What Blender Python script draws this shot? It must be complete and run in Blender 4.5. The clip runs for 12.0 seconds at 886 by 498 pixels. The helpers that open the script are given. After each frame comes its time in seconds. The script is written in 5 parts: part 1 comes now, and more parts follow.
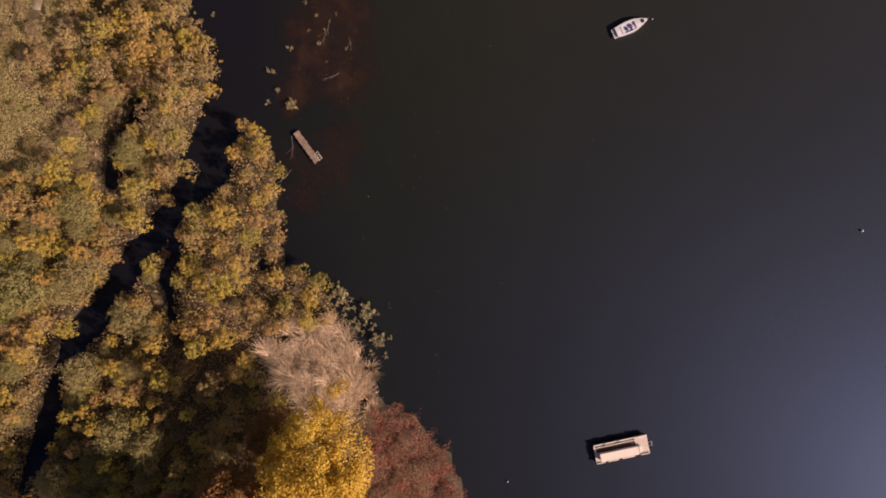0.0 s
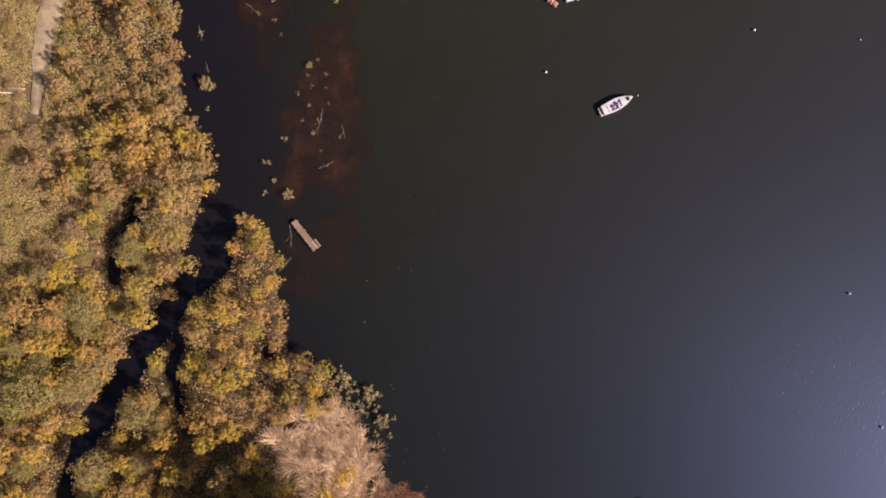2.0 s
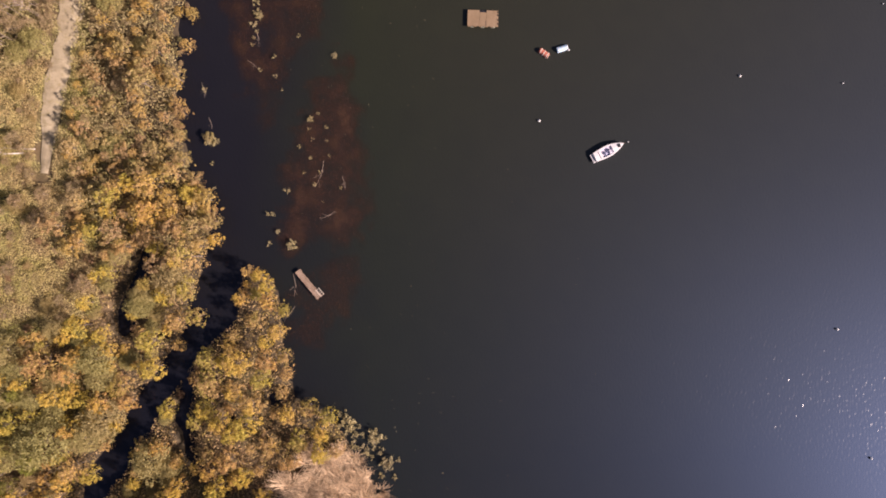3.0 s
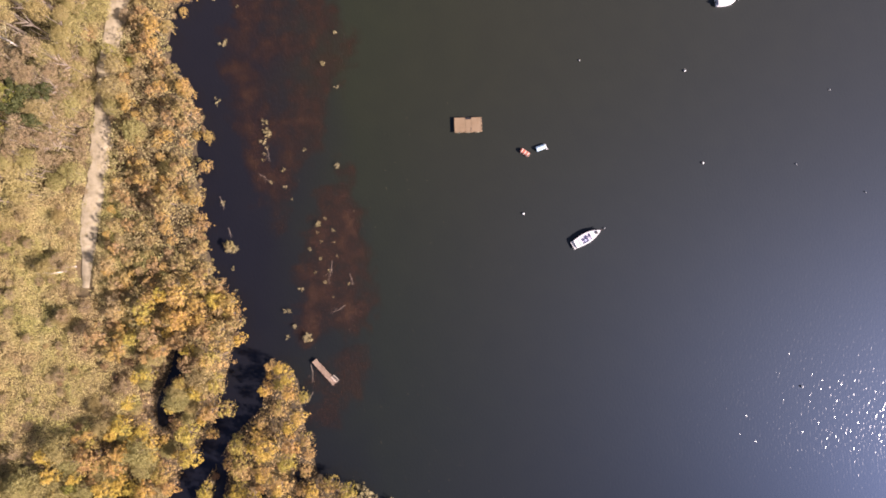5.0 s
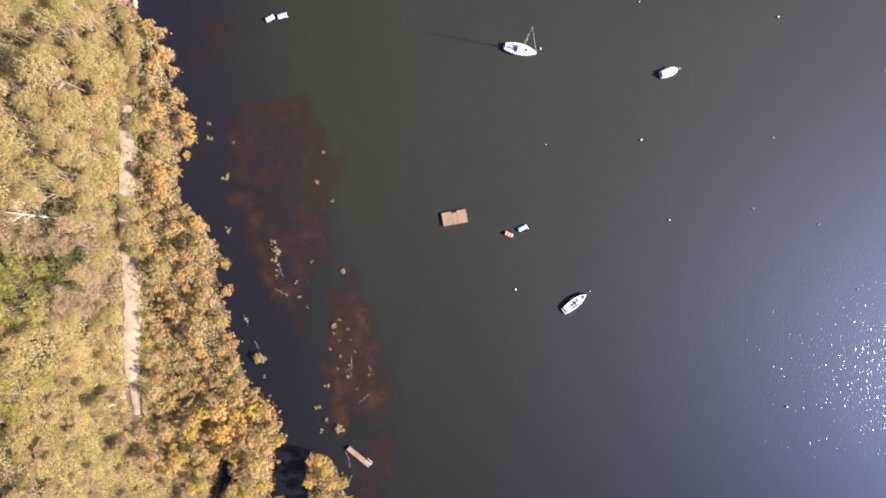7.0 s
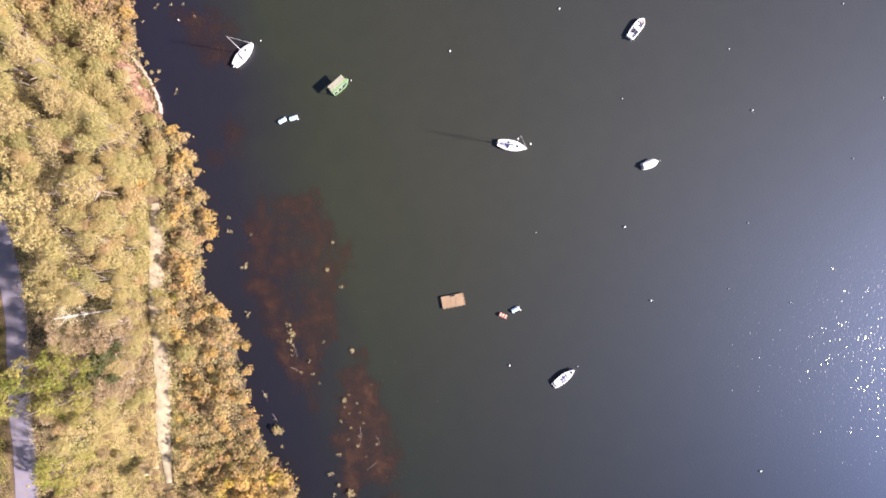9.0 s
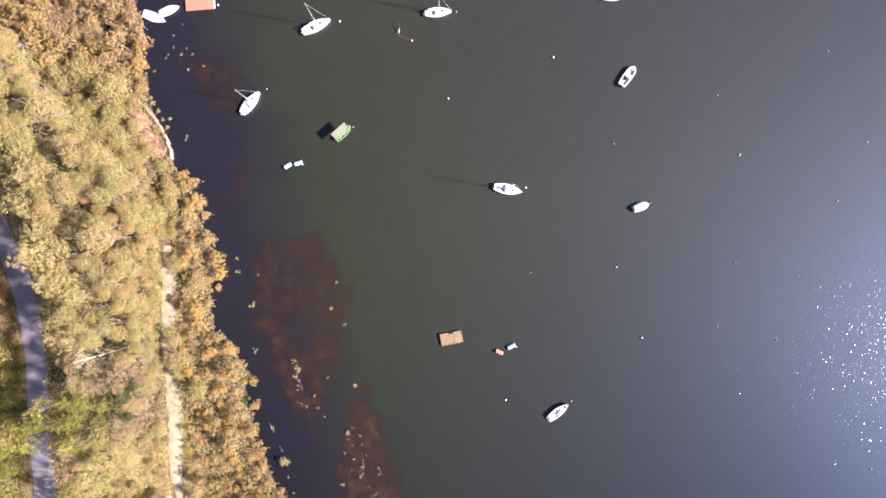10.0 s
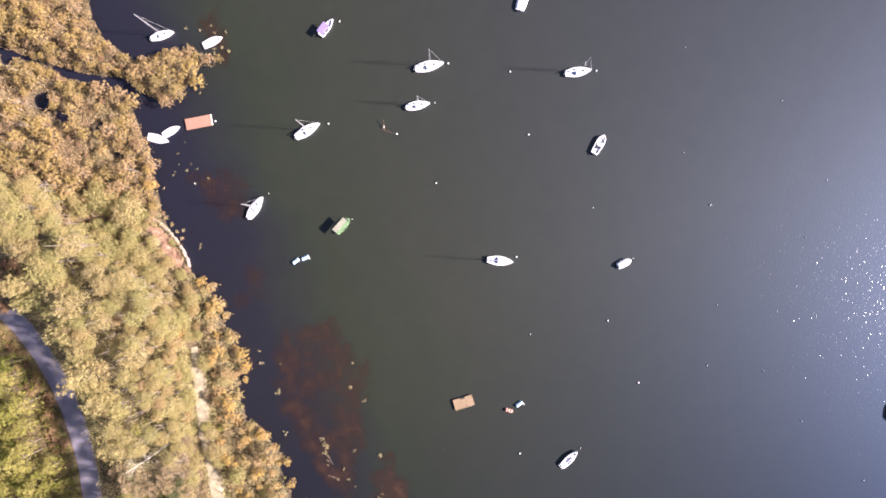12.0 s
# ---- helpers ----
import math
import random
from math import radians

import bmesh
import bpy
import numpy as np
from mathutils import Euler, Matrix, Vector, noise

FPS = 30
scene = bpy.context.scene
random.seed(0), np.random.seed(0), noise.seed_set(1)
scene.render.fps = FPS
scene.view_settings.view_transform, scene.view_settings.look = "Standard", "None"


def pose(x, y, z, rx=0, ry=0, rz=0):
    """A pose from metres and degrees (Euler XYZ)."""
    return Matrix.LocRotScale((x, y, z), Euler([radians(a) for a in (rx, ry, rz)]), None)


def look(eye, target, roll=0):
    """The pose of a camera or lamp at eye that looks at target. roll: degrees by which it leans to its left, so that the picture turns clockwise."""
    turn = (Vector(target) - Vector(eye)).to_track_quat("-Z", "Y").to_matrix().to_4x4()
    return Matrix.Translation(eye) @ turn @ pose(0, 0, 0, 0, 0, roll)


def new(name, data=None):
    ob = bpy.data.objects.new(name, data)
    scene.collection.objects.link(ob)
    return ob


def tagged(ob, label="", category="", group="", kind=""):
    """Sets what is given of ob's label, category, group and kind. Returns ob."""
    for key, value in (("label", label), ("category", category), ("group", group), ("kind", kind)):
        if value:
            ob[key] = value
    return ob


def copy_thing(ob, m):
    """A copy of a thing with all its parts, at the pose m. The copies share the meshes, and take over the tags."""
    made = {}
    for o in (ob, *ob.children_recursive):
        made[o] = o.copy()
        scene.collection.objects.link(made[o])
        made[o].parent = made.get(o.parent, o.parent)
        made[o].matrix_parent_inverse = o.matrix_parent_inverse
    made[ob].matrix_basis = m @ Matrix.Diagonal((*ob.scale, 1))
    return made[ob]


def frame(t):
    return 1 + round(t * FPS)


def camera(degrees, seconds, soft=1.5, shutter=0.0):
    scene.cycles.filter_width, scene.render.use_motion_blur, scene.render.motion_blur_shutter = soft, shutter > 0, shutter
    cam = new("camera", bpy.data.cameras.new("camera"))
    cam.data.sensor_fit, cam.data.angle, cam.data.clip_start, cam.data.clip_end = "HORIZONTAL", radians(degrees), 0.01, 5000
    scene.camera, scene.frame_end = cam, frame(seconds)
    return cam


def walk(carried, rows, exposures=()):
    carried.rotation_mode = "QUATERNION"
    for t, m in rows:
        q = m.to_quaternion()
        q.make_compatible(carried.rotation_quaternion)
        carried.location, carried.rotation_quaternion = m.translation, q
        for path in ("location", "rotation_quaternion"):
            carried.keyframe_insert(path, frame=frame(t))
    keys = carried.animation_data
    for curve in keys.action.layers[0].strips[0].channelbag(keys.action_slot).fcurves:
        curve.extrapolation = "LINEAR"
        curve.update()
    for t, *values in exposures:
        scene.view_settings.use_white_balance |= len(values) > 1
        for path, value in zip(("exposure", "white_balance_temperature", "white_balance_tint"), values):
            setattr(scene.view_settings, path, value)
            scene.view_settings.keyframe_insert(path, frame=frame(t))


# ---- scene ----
cam = camera(78, 12.0, 1.75)
PATH = [
    (0, pose(-0.000, 0.000, 77.799, 0, 0, -0.000) @ pose(0, 0, 0, 0.336, -1.267, 0)),
    (0.5, pose(0.229, 2.790, 77.998, 0, 0, -0.528) @ pose(0, 0, 0, 0.036, -1.164, 0)),
    (1, pose(0.308, 5.642, 78.361, 0, 0, -1.119) @ pose(0, 0, 0, -0.010, -1.230, 0)),
    (1.5, pose(0.210, 8.511, 78.953, 0, 0, -1.530) @ pose(0, 0, 0, 0.211, -1.436, 0)),
    (2, pose(0.086, 11.527, 79.615, 0, 0, -2.264) @ pose(0, 0, 0, 0.454, -1.580, 0)),
    (2.5, pose(0.117, 14.736, 80.610, 0, 0, -2.847) @ pose(0, 0, 0, 0.572, -1.686, 0)),
    (3, pose(0.262, 18.085, 82.171, 0, 0, -3.342) @ pose(0, 0, 0, 0.658, -1.693, 0)),
    (5, pose(2.245, 32.285, 91.793, 0, 0, -6.269) @ pose(0, 0, 0, 0.564, -1.219, 0)),
    (5.5, pose(2.775, 36.043, 94.317, 0, 0, -6.876) @ pose(0, 0, 0, 0.602, -1.212, 0)),
    (6, pose(3.318, 39.839, 96.943, 0, 0, -8.569) @ pose(0, 0, 0, 0.596, -1.228, 0)),
    (6.5, pose(4.107, 43.738, 99.549, 0, 0, -13.585) @ pose(0, 0, 0, 0.559, -1.146, 0)),
    (7, pose(5.198, 47.737, 102.075, 0, 0, -14.545) @ pose(0, 0, 0, 0.468, -1.028, 0)),
    (9, pose(11.819, 64.571, 111.627, 0, 0, -15.146) @ pose(0, 0, 0, -0.370, 0.060, 0)),
    (9.5, pose(13.612, 68.779, 113.968, 0, 0, -15.254) @ pose(0, 0, 0, -0.542, 0.341, 0)),
    (10, pose(15.409, 72.949, 116.303, 0, 0, -15.237) @ pose(0, 0, 0, -0.675, 0.554, 0)),
    (10.5, pose(17.167, 77.129, 118.688, 0, 0, -15.266) @ pose(0, 0, 0, -0.878, 0.742, 0)),
    (11, pose(18.840, 81.291, 120.978, 0, 0, -15.421) @ pose(0, 0, 0, -0.941, 0.871, 0)),
    (11.5, pose(20.452, 85.406, 123.230, 0, 0, -17.103) @ pose(0, 0, 0, -1.005, 0.917, 0)),
    (12, pose(22.043, 89.498, 125.626, 0, 0, -21.636) @ pose(0, 0, 0, -1.175, 0.866, 0)),
]
EXPOSURES = [(0, 0.26, 7900, 37), (1.5, 0.53, 7650, 35), (3, 1.0, 7300, 33), (5, 1.46, 6850, 30), (7, 1.79, 6680, 28), (9, 1.99, 6520, 27), (12, 2.06, 6420, 27)]
walk(cam, PATH, EXPOSURES)

# ---- world, sun, exposure ----
SUN_AZ, SUN_EL = radians(-25.5), radians(31)
world = bpy.data.worlds.new("sky")
scene.world = world
world.use_nodes = True
wn = world.node_tree.nodes
sky = wn.new("ShaderNodeTexSky")
sky.sky_type = "NISHITA"
sky.sun_disc = False
sky.sun_elevation = SUN_EL
sky.sun_rotation = math.pi / 2 - SUN_AZ
sky.air_density, sky.dust_density, sky.ozone_density = 1.0, 1.0, 1.0
world.node_tree.links.new(sky.outputs[0], wn["Background"].inputs[0])
wn["Background"].inputs[1].default_value = 0.048
sun = new("sun", bpy.data.lights.new("sun", "SUN"))
sun.data.energy, sun.data.angle, sun.data.color = 5.0, radians(2.6), (1.0, 0.94, 0.85)
sun_dir = Vector((math.cos(SUN_AZ) * math.cos(SUN_EL), math.sin(SUN_AZ) * math.cos(SUN_EL), math.sin(SUN_EL)))
sun.matrix_world = look(sun_dir * 300, (0, 0, 0))


# ---- materials ----
def material(name):
    m = bpy.data.materials.new(name)
    m.use_nodes = True
    n, l = m.node_tree.nodes, m.node_tree.links
    return m, n, l, n["Principled BSDF"]


def ramp(n, stops):
    r = n.new("ShaderNodeValToRGB")
    e = r.color_ramp.elements
    while len(e) < len(stops):
        e.new(0.5)
    for el, (p, c) in zip(e, stops):
        el.position, el.color = p, (*c, 1)
    return r


def noise_tex(n, l, scale, detail=4.0, rough=0.6, space="Object"):
    co = n.new("ShaderNodeTexCoord")
    t = n.new("ShaderNodeTexNoise")
    t.inputs["Scale"].default_value, t.inputs["Detail"].default_value, t.inputs["Roughness"].default_value = scale, detail, rough
    l.new(co.outputs[space], t.inputs["Vector"])
    return t


def mixed(n, l, fac, a, b, kind="MIX"):
    """A colour mix; each of fac, a, b is a socket or a value."""
    x = n.new("ShaderNodeMix")
    x.data_type, x.blend_type = "RGBA", kind
    for sock, v in ((x.inputs[0], fac), (x.inputs[6], a), (x.inputs[7], b)):
        if hasattr(v, "node"):
            l.new(v, sock)
        else:
            sock.default_value = v if isinstance(v, (int, float)) else (*v, 1)
    return x.outputs[2]


def surface(name, c1, c2, scale=3.0, rough=0.7, metal=0.0, bump=0.2, fine=40.0, dirt=None):
    """Two-scale painted, wooden, metal or mineral surface."""
    m, n, l, p = material(name)
    big, small = noise_tex(n, l, scale), noise_tex(n, l, fine, 3)
    r = ramp(n, [(0.3, c1), (0.7, c2)])
    l.new(big.outputs[0], r.inputs[0])
    s = ramp(n, [(0.25, (0.75, 0.75, 0.75)), (0.75, (1, 1, 1))])
    l.new(small.outputs[0], s.inputs[0])
    col = mixed(n, l, 1.0, r.outputs[0], s.outputs[0], "MULTIPLY")
    if dirt:
        d = noise_tex(n, l, scale * 2.3, 6, 0.7)
        dr = ramp(n, [(0.52, (0, 0, 0)), (0.68, (1, 1, 1))])
        l.new(d.outputs[0], dr.inputs[0])
        col = mixed(n, l, dr.outputs[0], col, dirt)
    l.new(col, p.inputs["Base Color"])
    p.inputs["Roughness"].default_value, p.inputs["Metallic"].default_value = rough, metal
    if bump:
        b = n.new("ShaderNodeBump")
        b.inputs["Strength"].default_value, b.inputs["Distance"].default_value = bump, 0.02
        l.new(small.outputs[0], b.inputs["Height"])
        l.new(b.outputs[0], p.inputs["Normal"])
    return m


def foliage(name, tones, translucent=0.3, tree=0.58, leaf=0.14, drift=0.28, vary=(0.52, 1.18)):
    """Leaves: hue by tree, by leaf and by slow drift over the ground; each leaf has a lightness of its own."""
    m, n, l, p = material(name)
    info, geo = n.new("ShaderNodeObjectInfo"), n.new("ShaderNodeNewGeometry")
    slow = n.new("ShaderNodeTexNoise")
    slow.inputs["Scale"].default_value, slow.inputs["Detail"].default_value, slow.inputs["Roughness"].default_value = 0.16, 4.0, 0.62
    l.new(geo.outputs["Position"], slow.inputs["Vector"])
    wide = n.new("ShaderNodeMapRange")
    wide.inputs[1].default_value, wide.inputs[2].default_value = 0.33, 0.67
    l.new(slow.outputs[0], wide.inputs[0])
    total = None
    for sock, weight in ((info.outputs["Random"], tree), (geo.outputs["Random Per Island"], leaf), (wide.outputs[0], drift)):
        a = n.new("ShaderNodeMath")
        a.operation, a.inputs[1].default_value, a.inputs[2].default_value = "MULTIPLY_ADD", weight, 0.0
        l.new(sock, a.inputs[0])
        if total:
            l.new(total, a.inputs[2])
        total = a.outputs[0]
    k = len(tones)
    r = ramp(n, [(i / (k - 1), c) for i, c in enumerate(tones)])
    l.new(total, r.inputs[0])
    other = n.new("ShaderNodeTexWhiteNoise")
    other.noise_dimensions = "1D"
    l.new(geo.outputs["Random Per Island"], other.inputs["W"])
    v = n.new("ShaderNodeMapRange")
    v.inputs[3].default_value, v.inputs[4].default_value = vary
    l.new(other.outputs[0], v.inputs[0])
    h = n.new("ShaderNodeHueSaturation")
    l.new(v.outputs[0], h.inputs["Value"])
    l.new(r.outputs[0], h.inputs["Color"])
    l.new(h.outputs[0], p.inputs["Base Color"])
    p.inputs["Roughness"].default_value = 0.65
    p.inputs["Specular IOR Level"].default_value = 0.25
    t = n.new("ShaderNodeBsdfTranslucent")
    l.new(h.outputs[0], t.inputs[0])
    x = n.new("ShaderNodeMixShader")
    x.inputs[0].default_value = translucent
    l.new(p.outputs[0], x.inputs[1])
    l.new(t.outputs[0], x.inputs[2])
    l.new(x.outputs[0], n["Material Output"].inputs[0])
    return m


RIPPLE = 0.078        # height of the wavelets, metres


def water_material():
    """Peaty lake water: dark and brown by the shore, greener over the shelf, neutral in the deep, with rippled gloss
    and a sheen tinted sky blue.
    """
    m, n, l, p = material("lake_water")
    n.remove(p)
    df, gl, soft = n.new("ShaderNodeBsdfDiffuse"), n.new("ShaderNodeBsdfGlossy"), n.new("ShaderNodeBsdfGlossy")
    big, mid = noise_tex(n, l, 0.03, 3), noise_tex(n, l, 0.22, 4)
    geo, sep = n.new("ShaderNodeNewGeometry"), n.new("ShaderNodeSeparateXYZ")
    l.new(geo.outputs["Position"], sep.inputs[0])
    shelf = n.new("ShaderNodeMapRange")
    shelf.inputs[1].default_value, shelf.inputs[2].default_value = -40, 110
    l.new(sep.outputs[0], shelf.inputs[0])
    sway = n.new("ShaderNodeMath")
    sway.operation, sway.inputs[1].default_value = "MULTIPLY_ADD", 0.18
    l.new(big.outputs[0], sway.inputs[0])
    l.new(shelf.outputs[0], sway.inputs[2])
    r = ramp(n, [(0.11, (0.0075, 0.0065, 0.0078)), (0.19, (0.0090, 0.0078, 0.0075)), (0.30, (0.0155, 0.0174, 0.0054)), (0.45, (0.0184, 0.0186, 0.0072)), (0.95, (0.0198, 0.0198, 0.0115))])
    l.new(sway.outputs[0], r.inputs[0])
    s = ramp(n, [(0.3, (0.94, 0.94, 0.94)), (0.7, (1.05, 1.05, 1.05))])
    l.new(mid.outputs[0], s.inputs[0])
    # Light level put into the colour: darker southward, bluer far north.
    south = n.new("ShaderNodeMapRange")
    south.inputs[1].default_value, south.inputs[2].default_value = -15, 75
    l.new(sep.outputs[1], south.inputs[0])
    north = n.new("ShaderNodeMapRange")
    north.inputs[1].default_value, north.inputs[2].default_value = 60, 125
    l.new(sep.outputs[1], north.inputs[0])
    # depth holds only that tint by y, unrelated to the lake bed.
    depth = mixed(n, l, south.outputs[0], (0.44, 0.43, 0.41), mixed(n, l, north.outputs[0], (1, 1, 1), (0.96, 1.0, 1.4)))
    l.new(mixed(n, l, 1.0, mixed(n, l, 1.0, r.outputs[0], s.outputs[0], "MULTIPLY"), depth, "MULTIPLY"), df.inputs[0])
    # ripples: wavelets half a metre across, where the wind reaches past the sheltered south shore
    w1 = n.new("ShaderNodeTexNoise")
    w1.inputs["Scale"].default_value, w1.inputs["Detail"].default_value, w1.inputs["Roughness"].default_value = 1.0, 0.6, 0.5
    turned = n.new("ShaderNodeCombineXYZ")
    for k, (way, fine) in enumerate((((1.0, -0.02, 0), 2.7), ((0.02, 1.0, 0), 1.35))):
        d = n.new("ShaderNodeVectorMath")
        d.operation, d.inputs[1].default_value = "DOT_PRODUCT", tuple(c * fine for c in way)
        l.new(geo.outputs["Position"], d.inputs[0])
        l.new(d.outputs["Value"], turned.inputs[k])
    l.new(turned.outputs[0], w1.inputs["Vector"])
    fetch, wind = n.new("ShaderNodeMapRange"), ramp(n, [(0.12, (0.2, 0.2, 0.2)), (0.22, (1, 1, 1)), (0.85, (1.3, 1.3, 1.3))])
    fetch.inputs[1].default_value, fetch.inputs[2].default_value = -50, 150
    l.new(sep.outputs[1], fetch.inputs[0])
    l.new(fetch.outputs[0], wind.inputs[0])
    high = n.new("ShaderNodeMath")
    high.operation, high.inputs[1].default_value = "MULTIPLY", RIPPLE
    l.new(wind.outputs[0], high.inputs[0])
    b1 = n.new("ShaderNodeBump")
    b1.inputs["Strength"].default_value = 1.0
    l.new(high.outputs[0], b1.inputs["Distance"])
    l.new(w1.outputs[0], b1.inputs["Height"])
    gl.inputs["Roughness"].default_value = 0.12
    l.new(b1.outputs[0], gl.inputs["Normal"])
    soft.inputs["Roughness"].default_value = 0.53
    # Sky colour of the sheen is put into the gloss tint, bluer southward.
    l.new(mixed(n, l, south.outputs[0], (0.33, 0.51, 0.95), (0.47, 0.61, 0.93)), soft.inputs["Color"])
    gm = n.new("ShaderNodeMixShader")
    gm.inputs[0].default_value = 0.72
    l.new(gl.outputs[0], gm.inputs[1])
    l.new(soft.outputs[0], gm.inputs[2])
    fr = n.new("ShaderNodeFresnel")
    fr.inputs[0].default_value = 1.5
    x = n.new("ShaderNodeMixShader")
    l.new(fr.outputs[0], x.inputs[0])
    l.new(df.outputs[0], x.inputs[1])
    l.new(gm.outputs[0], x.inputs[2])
    l.new(x.outputs[0], n["Material Output"].inputs[0])
    return m


def ground_material():
    """Leaf litter, moss and pale dry grass on land, mud on the lake bed and up the low banks."""
    m, n, l, p = material("forest_floor")
    geo, sep = n.new("ShaderNodeNewGeometry"), n.new("ShaderNodeSeparateXYZ")
    l.new(geo.outputs["Position"], sep.inputs[0])
    big, mid, fine = noise_tex(n, l, 0.09, 4), noise_tex(n, l, 0.7, 5, 0.7), noise_tex(n, l, 7.0, 3)
    a = ramp(n, [(0.35, (0.12, 0.085, 0.05)), (0.5, (0.17, 0.125, 0.07)), (0.65, (0.14, 0.125, 0.05))])
    l.new(big.outputs[0], a.inputs[0])
    b = ramp(n, [(0.3, (0.45, 0.42, 0.4)), (0.7, (1.15, 1.1, 1.0))])
    l.new(mid.outputs[0], b.inputs[0])
    c = ramp(n, [(0.3, (0.65, 0.65, 0.65)), (0.7, (1.1, 1.1, 1.1))])
    l.new(fine.outputs[0], c.inputs[0])
    land = mixed(n, l, 1.0, mixed(n, l, 1.0, a.outputs[0], b.outputs[0], "MULTIPLY"), c.outputs[0], "MULTIPLY")
    mud = ramp(n, [(0.3, (0.030, 0.022, 0.014)), (0.7, (0.085, 0.065, 0.035))])
    l.new(mid.outputs[0], mud.inputs[0])
    # Mud tone also climbs the low banks, painting the shade of gaps among trees.
    deep = n.new("ShaderNodeMapRange")
    deep.inputs[1].default_value, deep.inputs[2].default_value = 0.45, 1.3
    l.new(sep.outputs[2], deep.inputs[0])
    l.new(mixed(n, l, deep.outputs[0], mud.outputs[0], land), p.inputs["Base Color"])
    p.inputs["Roughness"].default_value = 0.95
    bp = n.new("ShaderNodeBump")
    bp.inputs["Strength"].default_value, bp.inputs["Distance"].default_value = 0.6, 0.15
    l.new(mid.outputs[0], bp.inputs["Height"])
    l.new(bp.outputs[0], p.inputs["Normal"])
    return m


M_WATER, M_GROUND = water_material(), ground_material()
M_PATH = surface("gravel_path", (0.230, 0.189, 0.119), (0.432, 0.365, 0.251), 0.55, 0.95, 0, 0.5, 9, (0.221, 0.180, 0.097))
M_ROAD = surface("asphalt", (0.15, 0.142, 0.185), (0.215, 0.20, 0.25), 0.4, 0.9, 0, 0.4, 14, (0.20, 0.16, 0.11))
M_ROCK = surface("bank_stone", (0.27, 0.20, 0.16), (0.38, 0.30, 0.25), 1.5, 0.9, 0, 0.6, 9)
M_BARK = surface("bark", (0.10, 0.075, 0.055), (0.22, 0.18, 0.14), 2.0, 0.95, 0, 0.6, 14)
M_BIRCH = surface("birch_bark", (0.50, 0.46, 0.40), (0.66, 0.62, 0.56), 2.0, 0.8, 0, 0.3, 8, (0.12, 0.10, 0.09))
M_TWIG = surface("pale_twig", (0.30, 0.24, 0.20), (0.44, 0.37, 0.31), 2.0, 0.9, 0, 0.2, 14)
M_DEAD = surface("dead_wood", (0.17, 0.13, 0.10), (0.28, 0.23, 0.18), 2.0, 0.9, 0, 0.2, 14)
M_GEL = surface("white_gelcoat", (0.62, 0.62, 0.65), (0.74, 0.74, 0.75), 1.0, 0.3, 0, 0.03, 30)
M_DECK = surface("grey_white_deck", (0.55, 0.55, 0.58), (0.68, 0.68, 0.70), 2.0, 0.6, 0, 0.1, 60, (0.40, 0.38, 0.36))
M_SOLE = surface("blue_grey_cockpit", (0.26, 0.28, 0.44), (0.40, 0.42, 0.56), 2.0, 0.7, 0, 0.1, 40)
M_LILAC = surface("lilac_grey_sole", (0.46, 0.44, 0.55), (0.58, 0.56, 0.66), 2.0, 0.7, 0, 0.1, 40)
M_PINK = surface("faded_pink_vinyl", (0.55, 0.38, 0.36), (0.66, 0.50, 0.48), 2.0, 0.7, 0, 0.1, 30)
M_DARK = surface("dark_glass_and_rubber", (0.012, 0.012, 0.016), (0.03, 0.03, 0.036), 3.0, 0.3, 0, 0.0, 30)
M_ALU = surface("mast_aluminium", (0.62, 0.62, 0.63), (0.75, 0.75, 0.75), 3.0, 0.4, 0.6, 0.03, 40)
M_WOOD = surface("weathered_planks", (0.22, 0.145, 0.105), (0.38, 0.28, 0.21), 1.2, 0.9, 0, 0.4, 22)
M_PLY = surface("brown_plywood", (0.197, 0.133, 0.076), (0.254, 0.178, 0.111), 0.9, 0.85, 0, 0.2, 25, (0.197, 0.124, 0.068))
M_BEIGE = surface("beige_painted_deck", (0.60, 0.51, 0.43), (0.72, 0.63, 0.54), 0.8, 0.8, 0, 0.15, 25, (0.46, 0.39, 0.33))
M_CREAM = surface("cream_roof_paint", (0.76, 0.68, 0.58), (0.84, 0.76, 0.66), 0.8, 0.7, 0, 0.1, 30)
M_ORANGE = surface("faded_orange_deck", (0.30, 0.145, 0.10), (0.37, 0.19, 0.13), 0.7, 0.85, 0, 0.15, 20, (0.28, 0.15, 0.11))
M_RED = surface("faded_red_plastic", (0.40, 0.10, 0.07), (0.52, 0.18, 0.12), 2.0, 0.5, 0, 0.05, 30)
M_PALEBLUE = surface("faded_blue_plastic", (0.50, 0.66, 0.80), (0.60, 0.74, 0.86), 2.0, 0.5, 0, 0.05, 30)
M_BLUE = surface("pale_blue_plastic", (0.30, 0.50, 0.66), (0.45, 0.62, 0.74), 2.0, 0.5, 0, 0.05, 30)
M_GREEN = surface("green_canvas", (0.10, 0.21, 0.08), (0.17, 0.28, 0.13), 1.5, 0.85, 0, 0.1, 30)
M_TAN = surface("grey_beige_canvas", (0.20, 0.20, 0.15), (0.27, 0.27, 0.20), 1.5, 0.85, 0, 0.1, 30)
M_PURPLE = surface("violet_canvas", (0.19, 0.14, 0.36), (0.26, 0.20, 0.44), 1.5, 0.85, 0, 0.1, 30)
M_RUST = surface("rusted_timber", (0.07, 0.035, 0.026), (0.12, 0.06, 0.04), 2.5, 0.9, 0, 0.3, 20)
M_BUOY = surface("white_buoy_plastic", (0.72, 0.72, 0.70), (0.82, 0.82, 0.80), 3.0, 0.45, 0, 0.05, 30)

